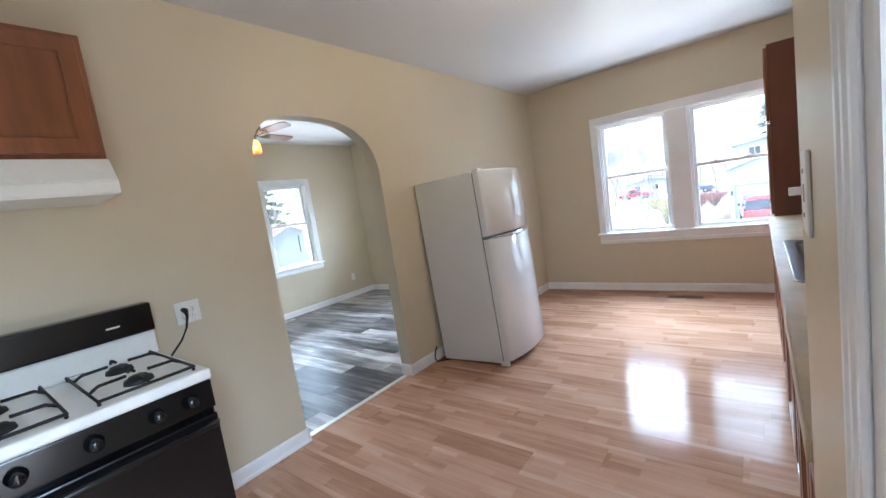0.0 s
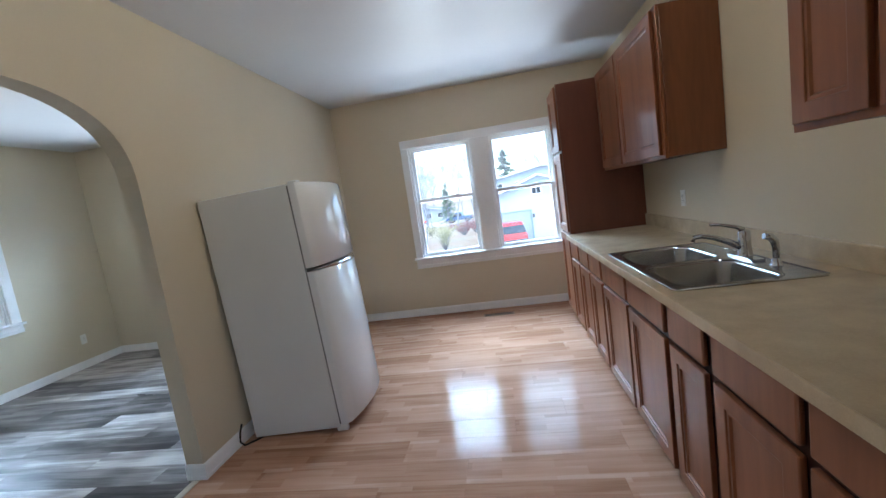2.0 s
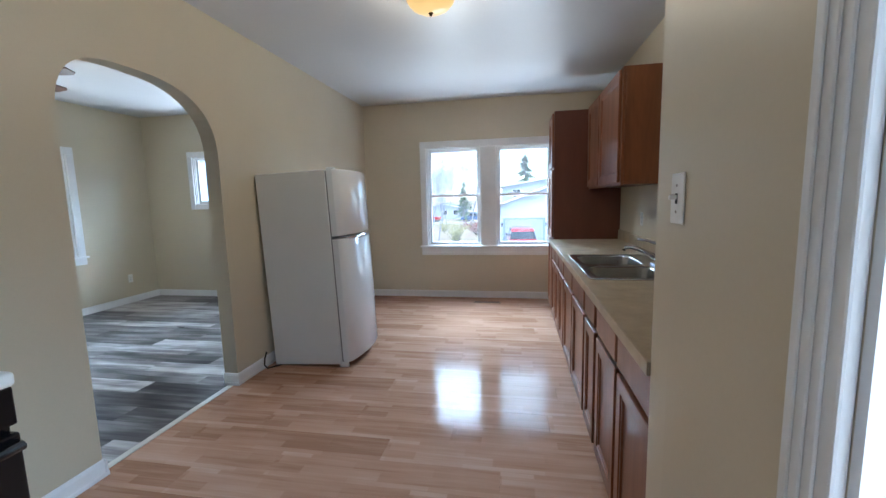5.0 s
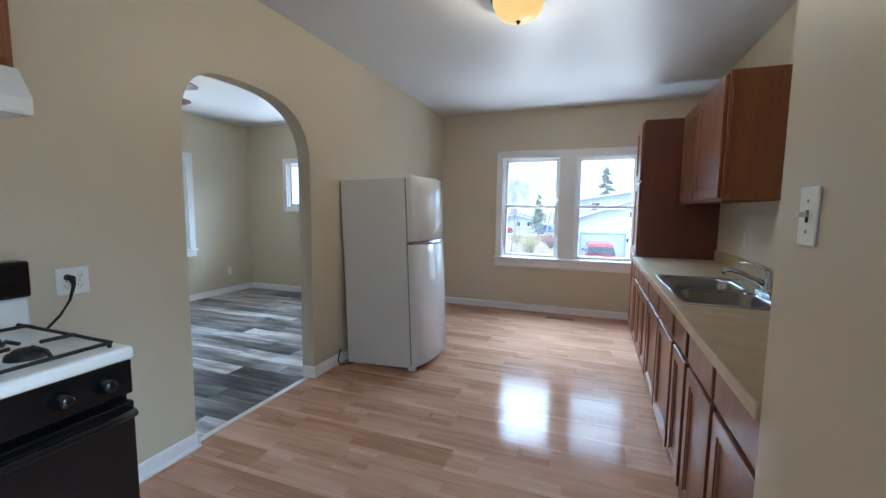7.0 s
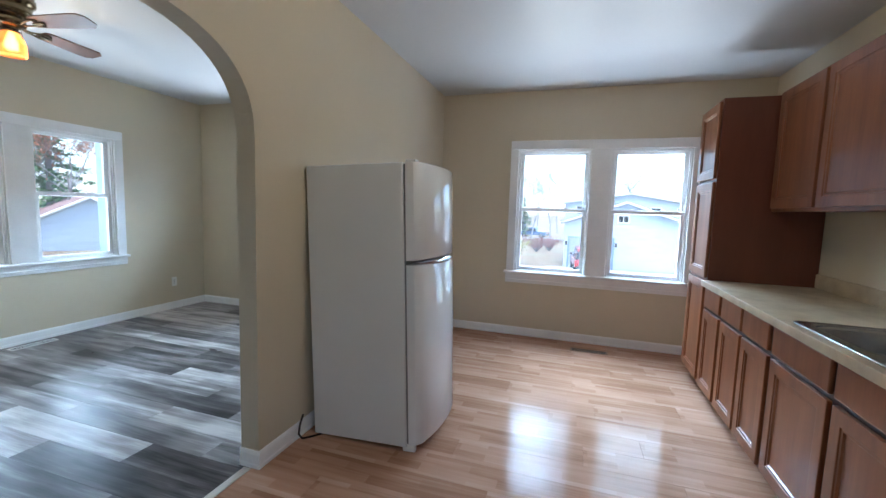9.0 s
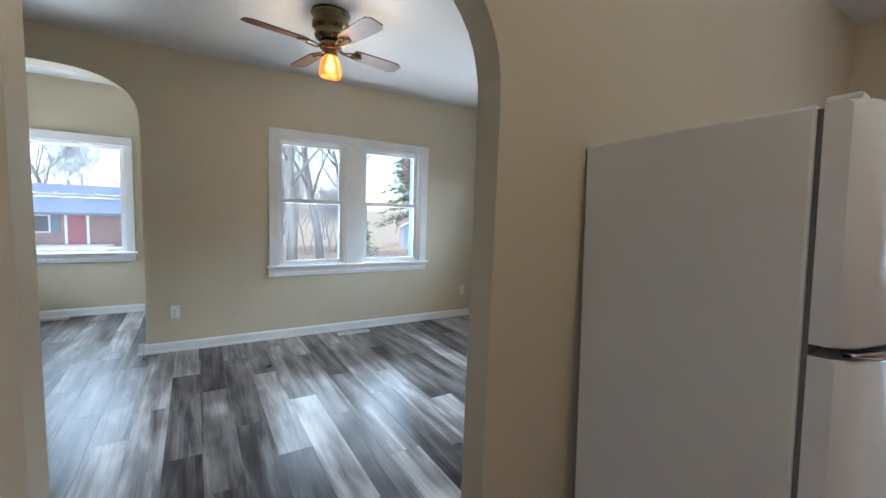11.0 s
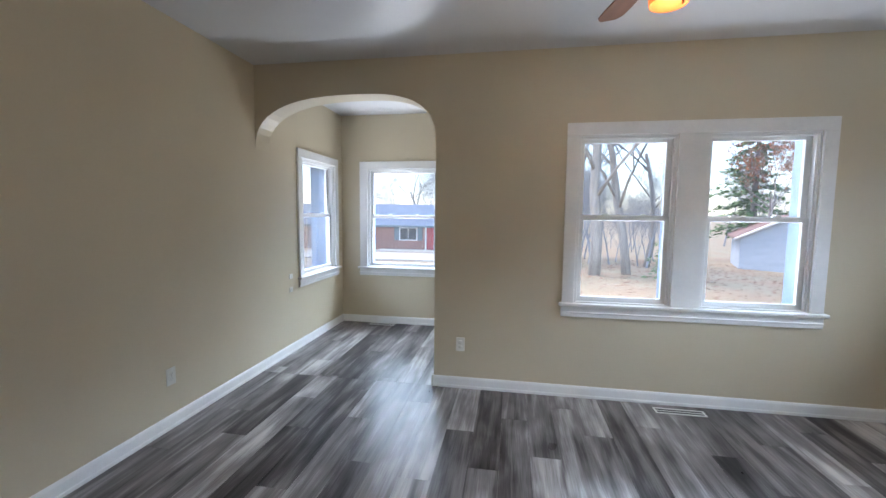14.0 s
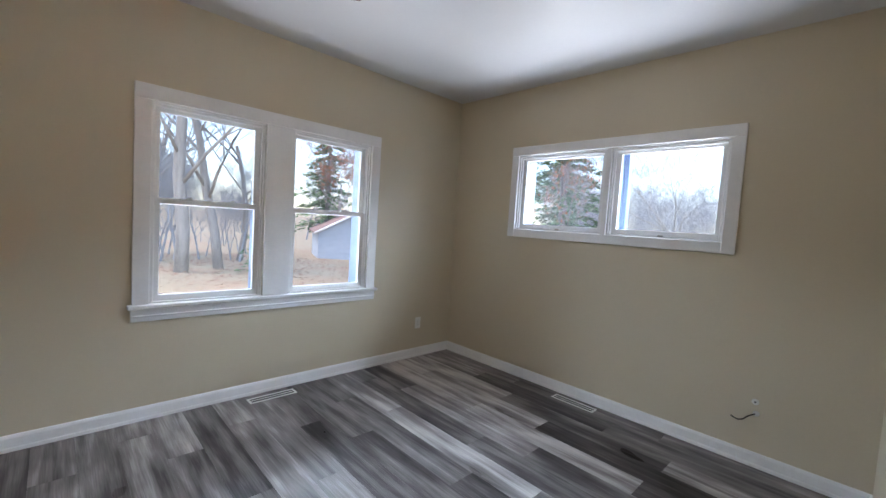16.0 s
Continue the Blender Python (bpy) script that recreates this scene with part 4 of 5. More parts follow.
fan = thing("ceiling_fan", (-4.085, 2.46, H), "brass flush ceiling fan with four walnut blades and a lit lamp", "ceiling fan")
part("canopy", lathe([(0, -0.001), (0.128, -0.001), (0.132, -0.014), (0.12, -0.034), (0.114, -0.06), (0.124, -0.07), (0.124, -0.1), (0.11, -0.112), (0.104, -0.135), (0.11, -0.15), (0.1, -0.17), (0.075, -0.187), (0, -0.192)], 40), BRASS, fan)
part("hub", lathe([(0.066, -0.188), (0.074, -0.2), (0.074, -0.232), (0.06, -0.242), (0.038, -0.246), (0.036, -0.262), (0.044, -0.268), (0.044, -0.28), (0, -0.285)], 32), BRASS, fan)
for k in range(4):
    turn = Matrix.Rotation(radians(11.5 + 90 * k), 4, "Z")
    bm, ring = bmesh.new(), []
    outline = [(0.17, -0.045), (0.2, -0.056), (0.46, -0.068), (0.53, -0.066), (0.565, -0.04), (0.565, 0.04), (0.53, 0.066), (0.46, 0.068), (0.2, 0.056), (0.17, 0.045)]
    lo = [bm.verts.new((x, y, -0.004)) for x, y in outline]
    hi = [bm.verts.new((x, y, 0.004)) for x, y in outline]
    bm.faces.new(lo[::-1]), bm.faces.new(hi)
    for i in range(len(lo)):
        bm.faces.new((lo[i], lo[(i + 1) % len(lo)], hi[(i + 1) % len(lo)], hi[i]))
    bm.transform(Matrix.Translation((0, 0, -0.222)) @ Matrix.Rotation(radians(-11), 4, "X"))
    b = part("blade", bm, BLADE, fan, at=turn)
    bm = bmesh.new()
    tube(bm, [(0.06, 0, -0.228), (0.1, 0.018, -0.236), (0.14, 0.03, -0.232), (0.185, 0.034, -0.236), (0.22, 0.026, -0.234)], 0.006, 8)
    tube(bm, [(0.06, 0, -0.228), (0.1, -0.018, -0.240), (0.14, -0.03, -0.232), (0.185, -0.034, -0.224), (0.22, -0.026, -0.226)], 0.006, 8)
    box(bm, 0.17, 0.24, -0.012, 0.012, -0.238, -0.230, 0.002, 1)
    part("blade_iron", bm, BRASS, b)
shade = part("shade", lathe([(0.03, -0.272), (0.045, -0.285), (0.062, -0.315), (0.07, -0.35), (0.073, -0.39), (0.071, -0.42), (0.068, -0.419), (0.07, -0.39), (0.067, -0.35), (0.058, -0.316), (0.042, -0.288)], 36), FGLOW, fan, "lit amber glass tulip shade")
shade.visible_shadow = False
bulb = part("bulb", lathe([(0.014, -0.285), (0.018, -0.31), (0.03, -0.335), (0.034, -0.36), (0.026, -0.385), (0, -0.395)], 24), BULB, shade, "glowing bulb")
bulb.visible_shadow = False
bm = bmesh.new()
tube(bm, [(0.045, 0.03, -0.26), (0.05, 0.034, -0.32), (0.05, 0.034, -0.425)], 0.0015, 5)
box(bm, 0.046, 0.054, 0.03, 0.038, -0.445, -0.425, 0.002, 1)
part("pull_chain", bm, BRASS, fan)


# ---- floor registers ----
def register(place, length, width, material, label):
    """A floor register: frame, dark sheet for the unlit well, and slats darkened as shaded. Local x along its length.
    """
    r = thing("floor_register", place, label, "floor register")
    a, b = length / 2, width / 2
    part("frame", blocks((-a, a, -b, -b + 0.012, 0.0, 0.005), (-a, a, b - 0.012, b, 0.0, 0.005), (-a, -a + 0.014, -b + 0.012, b - 0.012, 0.0, 0.005), (a - 0.014, a, -b + 0.012, b - 0.012, 0.0, 0.005), r=0.0015, seg=1), material, r)
    part("well", blocks((-a + 0.014, a - 0.014, -b + 0.012, b - 0.012, 0.0002, 0.001)), SLOT, r, "dark sheet for the unlit duct behind the slats")
    part("centre_bar", blocks((-a + 0.014, a - 0.014, -0.003, 0.003, 0.001, 0.0045)), material, r)
    n = int(length / 0.022)
    for k in range(1, n):
        x = -a + length * k / n
        # Slats take the gasket's grey: their shade is put into the colour.
        part("slat", blocks((x - 0.0016, x + 0.0016, -b + 0.012, -0.0032, 0.001, 0.0022)), GASKET_SLAT, r)
        part("slat", blocks((x - 0.0016, x + 0.0016, 0.0032, b - 0.012, 0.001, 0.0022)), GASKET_SLAT, r)
    return r


register(pose(-5.425, 3.13, 0, 0, 0, 90), 0.35, 0.085, PLASTIC, "white slotted floor register under the double window")
register(pose(-3.95, 4.985, 0), 0.36, 0.085, PLASTIC, "white slotted floor register under the high window")
register(pose(-7.27, 0.25, 0, 0, 0, 90), 0.33, 0.085, PLASTIC, "white slotted floor register in the alcove")
register(pose(-0.45, 5.06, 0), 0.36, 0.1, TANMETAL, "brown metal floor register under the kitchen window")

# threshold strip in the arch, cables at the wall's foot
bm = blocks((KX0 - 0.075, KX0 - 0.03, 1.376, 2.394, 0.0005, 0.006), r=0.0025, seg=1)
tagged(part("threshold_strip", bm, STRIPMETAL), "pale metal transition strip across the arch floor", "threshold", kind="structure")
bm = bmesh.new()
tube(bm, [(-2.80, LY1 - 0.002, 0.335), (-2.81, LY1 - 0.02, 0.333), (-2.835, LY1 - 0.025, 0.315), (-2.86, LY1 - 0.025, 0.285), (-2.885, LY1 - 0.02, 0.272), (-2.905, LY1 - 0.02, 0.275), (-2.925, LY1 - 0.02, 0.285)], 0.004, 8)
wire = thing("coax_cable", (0, 0, 0), "short dark cable end curling out of a white wall bushing", "cable")
part("wire", bm, RUBBER, wire, "dark wire")
part("bushing", lathe([(0, 0.012), (0.008, 0.012), (0.016, 0.006), (0.018, 0.0)], 20, Matrix.Translation((-2.80, LY1, 0.335)) @ Matrix.Rotation(radians(90), 4, "X")), PLASTIC, wire, "white round bushing")
jack = thing("coax_jack", pose(-2.81, LY1, 0.407), "small white coaxial jack on the cream wall", "wall plate")
part("cover", lathe([(0.0, 0.008), (0.006, 0.008), (0.014, 0.007), (0.019, 0.003), (0.02, 0.0)], 24, Matrix.Rotation(radians(90), 4, "X")), PLASTIC, jack)
part("socket_hole", lathe([(0, 0.0086), (0.005, 0.0086), (0.0055, 0.0078)], 12, Matrix.Rotation(radians(90), 4, "X")), SLOT, jack)
bm = bmesh.new()
tube(bm, [(LX1 - 0.02, 4.55, 0.0), (LX1 - 0.022, 4.55, 0.1), (LX1 - 0.02, 4.56, 0.2)], 0.004, 6)
tagged(part("thin_cable", bm, RUBBER), "thin dark cable rising at the baseboard", "cable")


# ---- entry door ----
dw = thing("door_1", (STUB, 0, 0), "white cased entry doorway with its grey door swung open", "door", kind="structure")
for y0, y1 in ((0.285, 0.375), (-0.66, -0.57)):
    bm = blocks((-0.018, 0.0, y0, y1, 0.0, 2.06), r=0.004)
    for k in range(3):
        c = y0 + 0.022 + 0.022 * k
        box(bm, -0.022, -0.017, c, c + 0.011, 0.0, 2.06, 0.002, 1)
    part("side_casing", bm, TRIM, dw)
part("head_casing", blocks((-0.018, 0.0, -0.66, 0.375, 2.0605, 2.15), r=0.004), TRIM, dw)
part("jamb", blocks((0.0, 0.12, 0.27, 0.285, 0.0, 2.06), (0.0, 0.12, -0.57, -0.555, 0.0, 2.06), (0.0, 0.12, -0.555, 0.27, 2.045, 2.06), (0.05, 0.07, 0.258, 0.27, 0.0, 2.045)), TRIM, dw)
part("sill_plate", blocks((0.0, 0.14, -0.555, 0.27, 0.0, 0.015), r=0.003), STRIPMETAL, dw)
leaf = thing("entry_door", pose(STUB - 0.03, -0.60, 0.018, 0, 0, 95 + 90), "grey painted steel entry door standing wide open", "door")
part("slab", blocks((0.0, 0.81, -0.0225, 0.0225, 0.0, 2.02), r=0.003), DOORPAINT, leaf)
for z, rad in ((1.25, 0.034), (1.02, 0.032)):
    for side in (1, -1):
        m = Matrix.Translation((0.74, side * 0.0226, z)) @ Matrix.Rotation(radians(-90 * side), 4, "X")
        if z > 1.1:
            d = part("deadbolt", lathe([(0, 0.03), (0.014, 0.03), (0.016, 0.026), (0.024, 0.025), (0.03, 0.018), (rad, 0.004), (rad, 0)], 32, m), NICKEL, leaf, "round satin nickel deadbolt")
            part("keyhole", blocks((-0.0012, 0.0012, -0.005, 0.005, 0.0301, 0.0304)), SLOT, d, at=m)
        else:
            part("knob", lathe([(0, 0.065), (0.018, 0.063), (0.027, 0.052), (0.027, 0.042), (0.014, 0.03), (0.012, 0.012), (rad, 0.008), (rad, 0)], 32, m), NICKEL, leaf, "round satin nickel knob")
for z in (0.2, 1.0, 1.8):
    part("hinge", lathe([(0, -0.045), (0.006, -0.045), (0.006, 0.045), (0, 0.045)], 12, Matrix.Translation((-0.004, 0.026, z))), NICKEL, leaf)


# ---- outdoors ----
def smooth(a, b, v):
    t = min(1.0, max(0.0, (v - a) / (b - a)))
    return t * t * (3 - 2 * t)


def ground_z(x, y):
    return -0.9 - 1.85 * smooth(6, 36, y) - 0.9 * smooth(15, 36, -x) * (1 - smooth(6, 30, y))


bm = bmesh.new()
steps = [-700, -250, -120, -70, -50] + [-44 + 2 * k for k in range(31)] + [25, 40, 70, 120, 250, 700]
cells = {}
for i, x in enumerate(steps):
    for j, y in enumerate(steps2 := [-700, -250, -100, -50, -30] + [-24 + 2 * k for k in range(34)] + [50, 60, 80, 120, 250, 700]):
        bump = 0.05 * noise.noise((x * 0.3, y * 0.3, 0))
        cells[i, j] = bm.verts.new((x, y, ground_z(x, y) + bump))
for i in range(len(steps) - 1):
    for j in range(len(steps2) - 1):
        bm.faces.new((cells[i, j], cells[i + 1, j], cells[i + 1, j + 1], cells[i, j + 1])).smooth = True
tagged(part("ground", bm, GRASS), "dry winter lawn strewn with fallen leaves", "ground", kind="structure")
tagged(part("foundation", blocks((AX0 - T + 0.02, KX1 + T - 0.02, LY0 - T + 0.02, LY1 + T - 0.02, -1.3, -0.065)), CONCRETE), "pale concrete foundation under the house", "foundation", kind="structure")
tagged(part("roof_slab", blocks((AX0 - 0.6, KX1 + 0.6, KY0 - 0.7, KY1 + 0.6, H + 0.125, H + 0.24)), ROOF), "grey roof over the house with short eaves", "roof", kind="structure")
bm = bmesh.new()
for x0, x1, y0, y1 in ((-33.5, -25, -14, -1), (-2.5, 9, 21, 32.6)):
    q = [bm.verts.new((x, y, ground_z(x, y) + 0.09)) for x, y in ((x0, y0), (x1, y0), (x1, y1), (x0, y1))]
    bm.faces.new(q)
ex = bmesh.ops.extrude_face_region(bm, geom=list(bm.faces))
bmesh.ops.translate(bm, verts=[v for v in ex["geom"] if isinstance(v, bmesh.types.BMVert)], vec=(0, 0, -0.25))
tagged(part("driveway", bm, CONCRETE), "pale concrete driveways in front of the neighbours' houses", "driveway", kind="structure")


def grow(rng, tall, girth, levels=5, spread=0.62, crook=0.16):
    """A bare tree: a tapered trunk (first mesh) and limbs that fork down to twigs (second mesh)."""
    trunk, limbs = bmesh.new(), bmesh.new()

    def limb(bm, p, d, length, r0, level):
        pts, rad, q, dirn = [p], [r0], p.copy(), d.copy()
        n = 4 if level == 0 else 3 if level < 3 else 2
        for k in range(n):
            dirn = (dirn + Vector((rng.uniform(-1, 1), rng.uniform(-1, 1), rng.uniform(-0.4, 0.9) * 0.6)) * crook).normalized()
            q = q + dirn * length / n
            pts.append(q.copy()), rad.append(max(0.006, r0 * (1 - 0.5 * (k + 1) / n)))
        tube(bm, pts, rad, 9 if level == 0 else 5 if level < 3 else 3)
        if level >= levels:
            return
        for c in range(7 if level == 0 else rng.choice((3, 3, 4))):
            at = rng.uniform(0.45, 1.0) if level else rng.uniform(0.38, 1.0)
            i = min(n - 1, int(at * n))
            s = pts[i].lerp(pts[i + 1], at * n - i)
            side = Vector((rng.uniform(-1, 1), rng.uniform(-1, 1), rng.uniform(-0.25, 0.55))).normalized()
            nd = (dirn * (1 - spread) + side * spread + Vector((0, 0, 0.28))).normalized()
            limb(limbs, s, nd, length * rng.uniform(0.52, 0.78), rad[i] * (rng.uniform(0.28, 0.42) if level == 0 else rng.uniform(0.42, 0.6)), level + 1)

    base = Vector((0, 0, -0.25))
    limb(trunk, base, Vector((rng.uniform(-0.05, 0.05), rng.uniform(-0.05, 0.05), 1)).normalized(), tall * 0.45, girth, 0)
    return trunk, limbs


def bare_tree(x, y, tall, girth, seed, label="bare grey-brown deciduous tree in the yard", leaves=0, levels=5):
    rng = random.Random(seed)
    t = thing("tree", (x, y, ground_z(x, y)), label, "tree", "bare trees of the yard")
    a, b = grow(rng, tall, girth, levels, crook=0.2)
    if leaves:
        vs = [v.co.copy() for v in b.verts]
        lm = bmesh.new()
        for _ in range(leaves):
            p = rng.choice(vs) + Vector((rng.gauss(0, 0.12), rng.gauss(0, 0.12), rng.gauss(0, 0.1)))
            m = Matrix.Translation(p) @ Euler([rng.uniform(0, 6.3) for _ in range(3)]).to_matrix().to_4x4()
            s = rng.uniform(0.05, 0.1)
            lm.faces.new([lm.verts.new(m @ Vector(c)) for c in ((-s, 0, 0), (0, -s * 0.5, 0.01), (s, 0, 0), (0, s * 0.5, 0.01))])
        part("trunk", a, BARK, t), part("limbs", b, BARK, t)
        return tagged(part("crown", lm, OAKLEAF, t, "rust-coloured clinging oak leaves"), kind="stuff")
    part("trunk", a, BARK, t)
    part("crown", b, BARK, t, "fine bare branches and twigs")


def conifer(x, y, tall, wide, seed, label="dull green conifer in the yard", low=0.08, open_=0.0):
    rng = random.Random(seed)
    t = thing("conifer", (x, y, ground_z(x, y)), label, "conifer", "conifers of the yard")
    bm = bmesh.new()
    tube(bm, [(0, 0, -0.2), (0.02, 0, tall * 0.5), (0, 0.02, tall * 0.98)], [0.035 * tall * 0.5 + 0.03, 0.02 * tall * 0.5 + 0.02, 0.01], 8)
    part("trunk", bm, BARK, t)
    bm = bmesh.new()
    n = int(46 + tall * 9)
    for k in range(n):
        f = low + (1 - low) * k / n
        z, a = tall * f, rng.uniform(0, 6.283)
        reach = wide * (1 - f) ** 0.8 * rng.uniform(0.55 - open_ * 0.2, 1.1) + 0.08
        for c in range(20 if tall < 5 else 44):
            u = rng.uniform(0.12, 1.0)
            p = Vector((math.cos(a) * reach * u, math.sin(a) * reach * u, z - 0.22 * reach * u * u + 0.05 * rng.uniform(-1, 1)))
            p += Vector((rng.gauss(0, 0.08), rng.gauss(0, 0.08), rng.gauss(0, 0.05))) * (0.6 + reach * 0.4)
            m = Matrix.Translation(p) @ Euler((rng.uniform(-0.7, 0.7), rng.uniform(-0.5, 0.5), a + rng.uniform(-0.9, 0.9))).to_matrix().to_4x4()
            s = rng.uniform(0.5, 1.2) * (0.10 + 0.035 * wide) * (1.0 if tall < 5 else 1.35)
            bm.faces.new([bm.verts.new(m @ Vector(q)) for q in ((-s * 0.4, 0, 0), (s * 0.2, -s * 0.32, -0.02), (s, 0, -0.05), (s * 0.2, s * 0.32, -0.02))])
    tagged(part("crown", bm, NEEDLE, t, "layered needle branches with gaps"), kind="stuff")


bare_tree(-19.8, 5.3, 17, 0.25, 11, "thick bare oak standing in leaf litter", levels=6)
bare_tree(-20.6, 6.8, 16, 0.2, 12, "tall bare oak beside a thicker one", levels=6)
bare_tree(-27.0, 9.5, 15, 0.18, 13, levels=6)
bare_tree(-26.0, 3.0, 14, 0.2, 14)
bare_tree(-31.0, 6.0, 15, 0.24, 15)
bare_tree(-33.0, 18.6, 11, 0.16, 21, "oak with rust-coloured leaves still clinging", leaves=2600)
bare_tree(-13.6, 22.0, 9, 0.12, 22, "slim oak holding some rust-coloured leaves", leaves=600)
bare_tree(-11.2, 33.0, 11, 0.2, 16, "bare round-crowned tree standing by the road")
bare_tree(-20.0, 62.0, 8, 0.14, 17, "small bare tree by the far road")
bare_tree(3.6, 66.0, 13, 0.2, 18, "bare tree behind the white house")
bare_tree(6.6, 64.0, 15, 0.26, 19, "large bare tree behind the white house")
bare_tree(-50.0, -9.0, 14, 0.25, 23, "bare tree behind the brick house")
bare_tree(-49.0, -3.0, 13, 0.25, 24, "bare tree behind the brick house")
conifer(-36.0, 19.6, 15, 3.8, 31, "tall pine with layered open branches", 0.15, 0.6)
conifer(-18.6, 7.9, 2.5, 1.1, 33, "small young spruce by the lawn")
conifer(-15.8, 25.0, 15, 4.2, 34, "broad green pine by the yard's edge")
conifer(-18.5, 30.0, 12, 3.6, 35, "broad green pine by the yard's edge")
conifer(-9.0, 70.0, 6.8, 2.0, 36, "dark spruce far across the road")
conifer(1.5, 75.0, 11.5, 4.6, 37, "large conifer behind the white house")


def shrub(x, y, tall, wide, seed, leaf, label, leaves):
    """A loose bush: many thin stems from one foot, with small leaves along them."""
    rng = random.Random(seed)
    t = thing("shrub", (x, y, ground_z(x, y)), label, "shrub", "shrubs of the yard")
    stems, crown = bmesh.new(), bmesh.new()
    for _ in range(26):
        a, reach = rng.uniform(0, 6.283), wide * rng.uniform(0.2, 1.0)
        top = Vector((math.cos(a) * reach, math.sin(a) * reach, tall * rng.uniform(0.6, 1.0)))
        mid = Vector((top.x * 0.35, top.y * 0.35, top.z * 0.6))
        tube(stems, [(0, 0, -0.1), mid, top], [0.03, 0.02, 0.008], 4)
        for _ in range(leaves // 26):
            u = rng.uniform(0.25, 1.05)
            p = mid.lerp(top, (u - 0.5) * 2) if u > 0.5 else mid * (u * 2)
            m = Matrix.Translation(p + Vector([rng.gauss(0, 0.12) for _ in range(3)])) @ Euler([rng.uniform(0, 6.3) for _ in range(3)]).to_matrix().to_4x4()
            q = rng.uniform(0.04, 0.09)
            crown.faces.new([crown.verts.new(m @ Vector(c)) for c in ((-q, 0, 0), (0, -q * 0.5, 0.01), (q, 0, 0), (0, q * 0.5, 0.01))])
    part("stems", stems, BARK, t)
    tagged(part("leaves", crown, leaf, t), kind="stuff")


shrub(-5.0, 33.0, 2.3, 1.7, 51, SHRUB, "sparse yellow-green shrub on the dry lawn", 1100)
shrub(-4.4, 45.0, 1.7, 2.2, 52, REDBUSH, "low dull red bush before the far road", 1500)
shrub(-3.2, 47.0, 1.5, 2.0, 53, REDBUSH, "low dull red bush before the far road", 1300)
shrub(-9.0, 50.0, 1.3, 1.9, 54, SHRUB, "low yellow-green bush before the far road", 900)
conifer(-9.5, -6.0, 5.0, 1.7, 38, "green conifer beside the alcove window")

# fallen leaves on the lawns
rng, verts, faces = random.Random(61), [], []
for k in range(9000):
    if k % 3:
        x, y = rng.uniform(-34, -9), rng.uniform(-5, 17)
    else:
        x, y = rng.uniform(-12, 2), rng.uniform(14, 40)
    a, q = rng.uniform(0, 6.283), rng.uniform(0.05, 0.11)
    z = ground_z(x, y) + 0.05 * noise.noise((x * 0.3, y * 0.3, 0)) + 0.03
    for c, d in ((0, q), (1.571, q * 0.55), (3.142, q), (4.712, q * 0.55)):
        verts.append((x + d * math.cos(a + c), y + d * math.sin(a + c), z + rng.uniform(0, 0.04)))
    faces.append((4 * k, 4 * k + 1, 4 * k + 2, 4 * k + 3))
lm = bpy.data.meshes.new("fallen_leaves")
lm.from_pydata(verts, [], faces)
lm.materials.append(LITTER)
tagged(new("fallen_leaves", lm), "rust-brown fallen leaves strewn over the lawn", "leaves", kind="stuff")

# far woods: many bare crowns, one sheet of stuff
wood_a, wood_b = grow(random.Random(77), 13, 0.11, levels=5, crook=0.22)
me1, me2 = finish("w1", wood_a, BARK), finish("w2", wood_b, BARK)


def arrays(me):
    co = np.empty(len(me.vertices) * 3)
    me.vertices.foreach_get("co", co)
    return co.reshape(-1, 3), [list(p.vertices) for p in me.polygons]


(c1, f1), (c2, f2) = arrays(me1), arrays(me2)
rng, verts, faces, count = random.Random(8), [], [], 0
for k in range(136):
    ang = radians(rng.uniform(120, 205)) if k % 2 else radians(rng.uniform(70, 125))
    d = rng.uniform(48, 105)
    x, y = -2 + d * math.cos(ang), 2 + d * math.sin(ang)
    if -48 < x < -30 and -30 < y < 3:
        continue
    s, a = rng.uniform(0.7, 1.15), rng.uniform(0, 6.28)
    if k >= 64:
        x, y, s = rng.uniform(-46, -24), rng.uniform(3.5, 15), rng.uniform(0.32, 0.62)
    if k >= 96:
        d, ang = rng.uniform(34, 62), radians(rng.uniform(96, 116))
        x, y, s = -3.6 + d * math.cos(ang), 2.3 + d * math.sin(ang), rng.uniform(0.7, 1.0) * d / 50
    if k >= 122:
        x, y, s = rng.uniform(-34, -23), rng.uniform(2.5, 11), rng.uniform(0.4, 0.75)
    if x > -33 and 9.5 < y < 19:
        continue
    rot = np.array(((math.cos(a), -math.sin(a), 0), (math.sin(a), math.cos(a), 0), (0, 0, 1))) * s
    for c, f in ((c1, f1), (c2, f2)):
        verts.append(c @ rot.T + np.array((x, y, ground_z(x, y))))
        faces += [[i + count for i in p] for p in f]
        count += len(c)
wm = bpy.data.meshes.new("far_woods")
wm.from_pydata(np.concatenate(verts).tolist(), [], faces)
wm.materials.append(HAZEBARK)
tagged(new("far_woods", wm), "line of bare woods beyond the yards, haze in its colour", "woods", kind="stuff")
bpy.data.meshes.remove(me1), bpy.data.meshes.remove(me2)


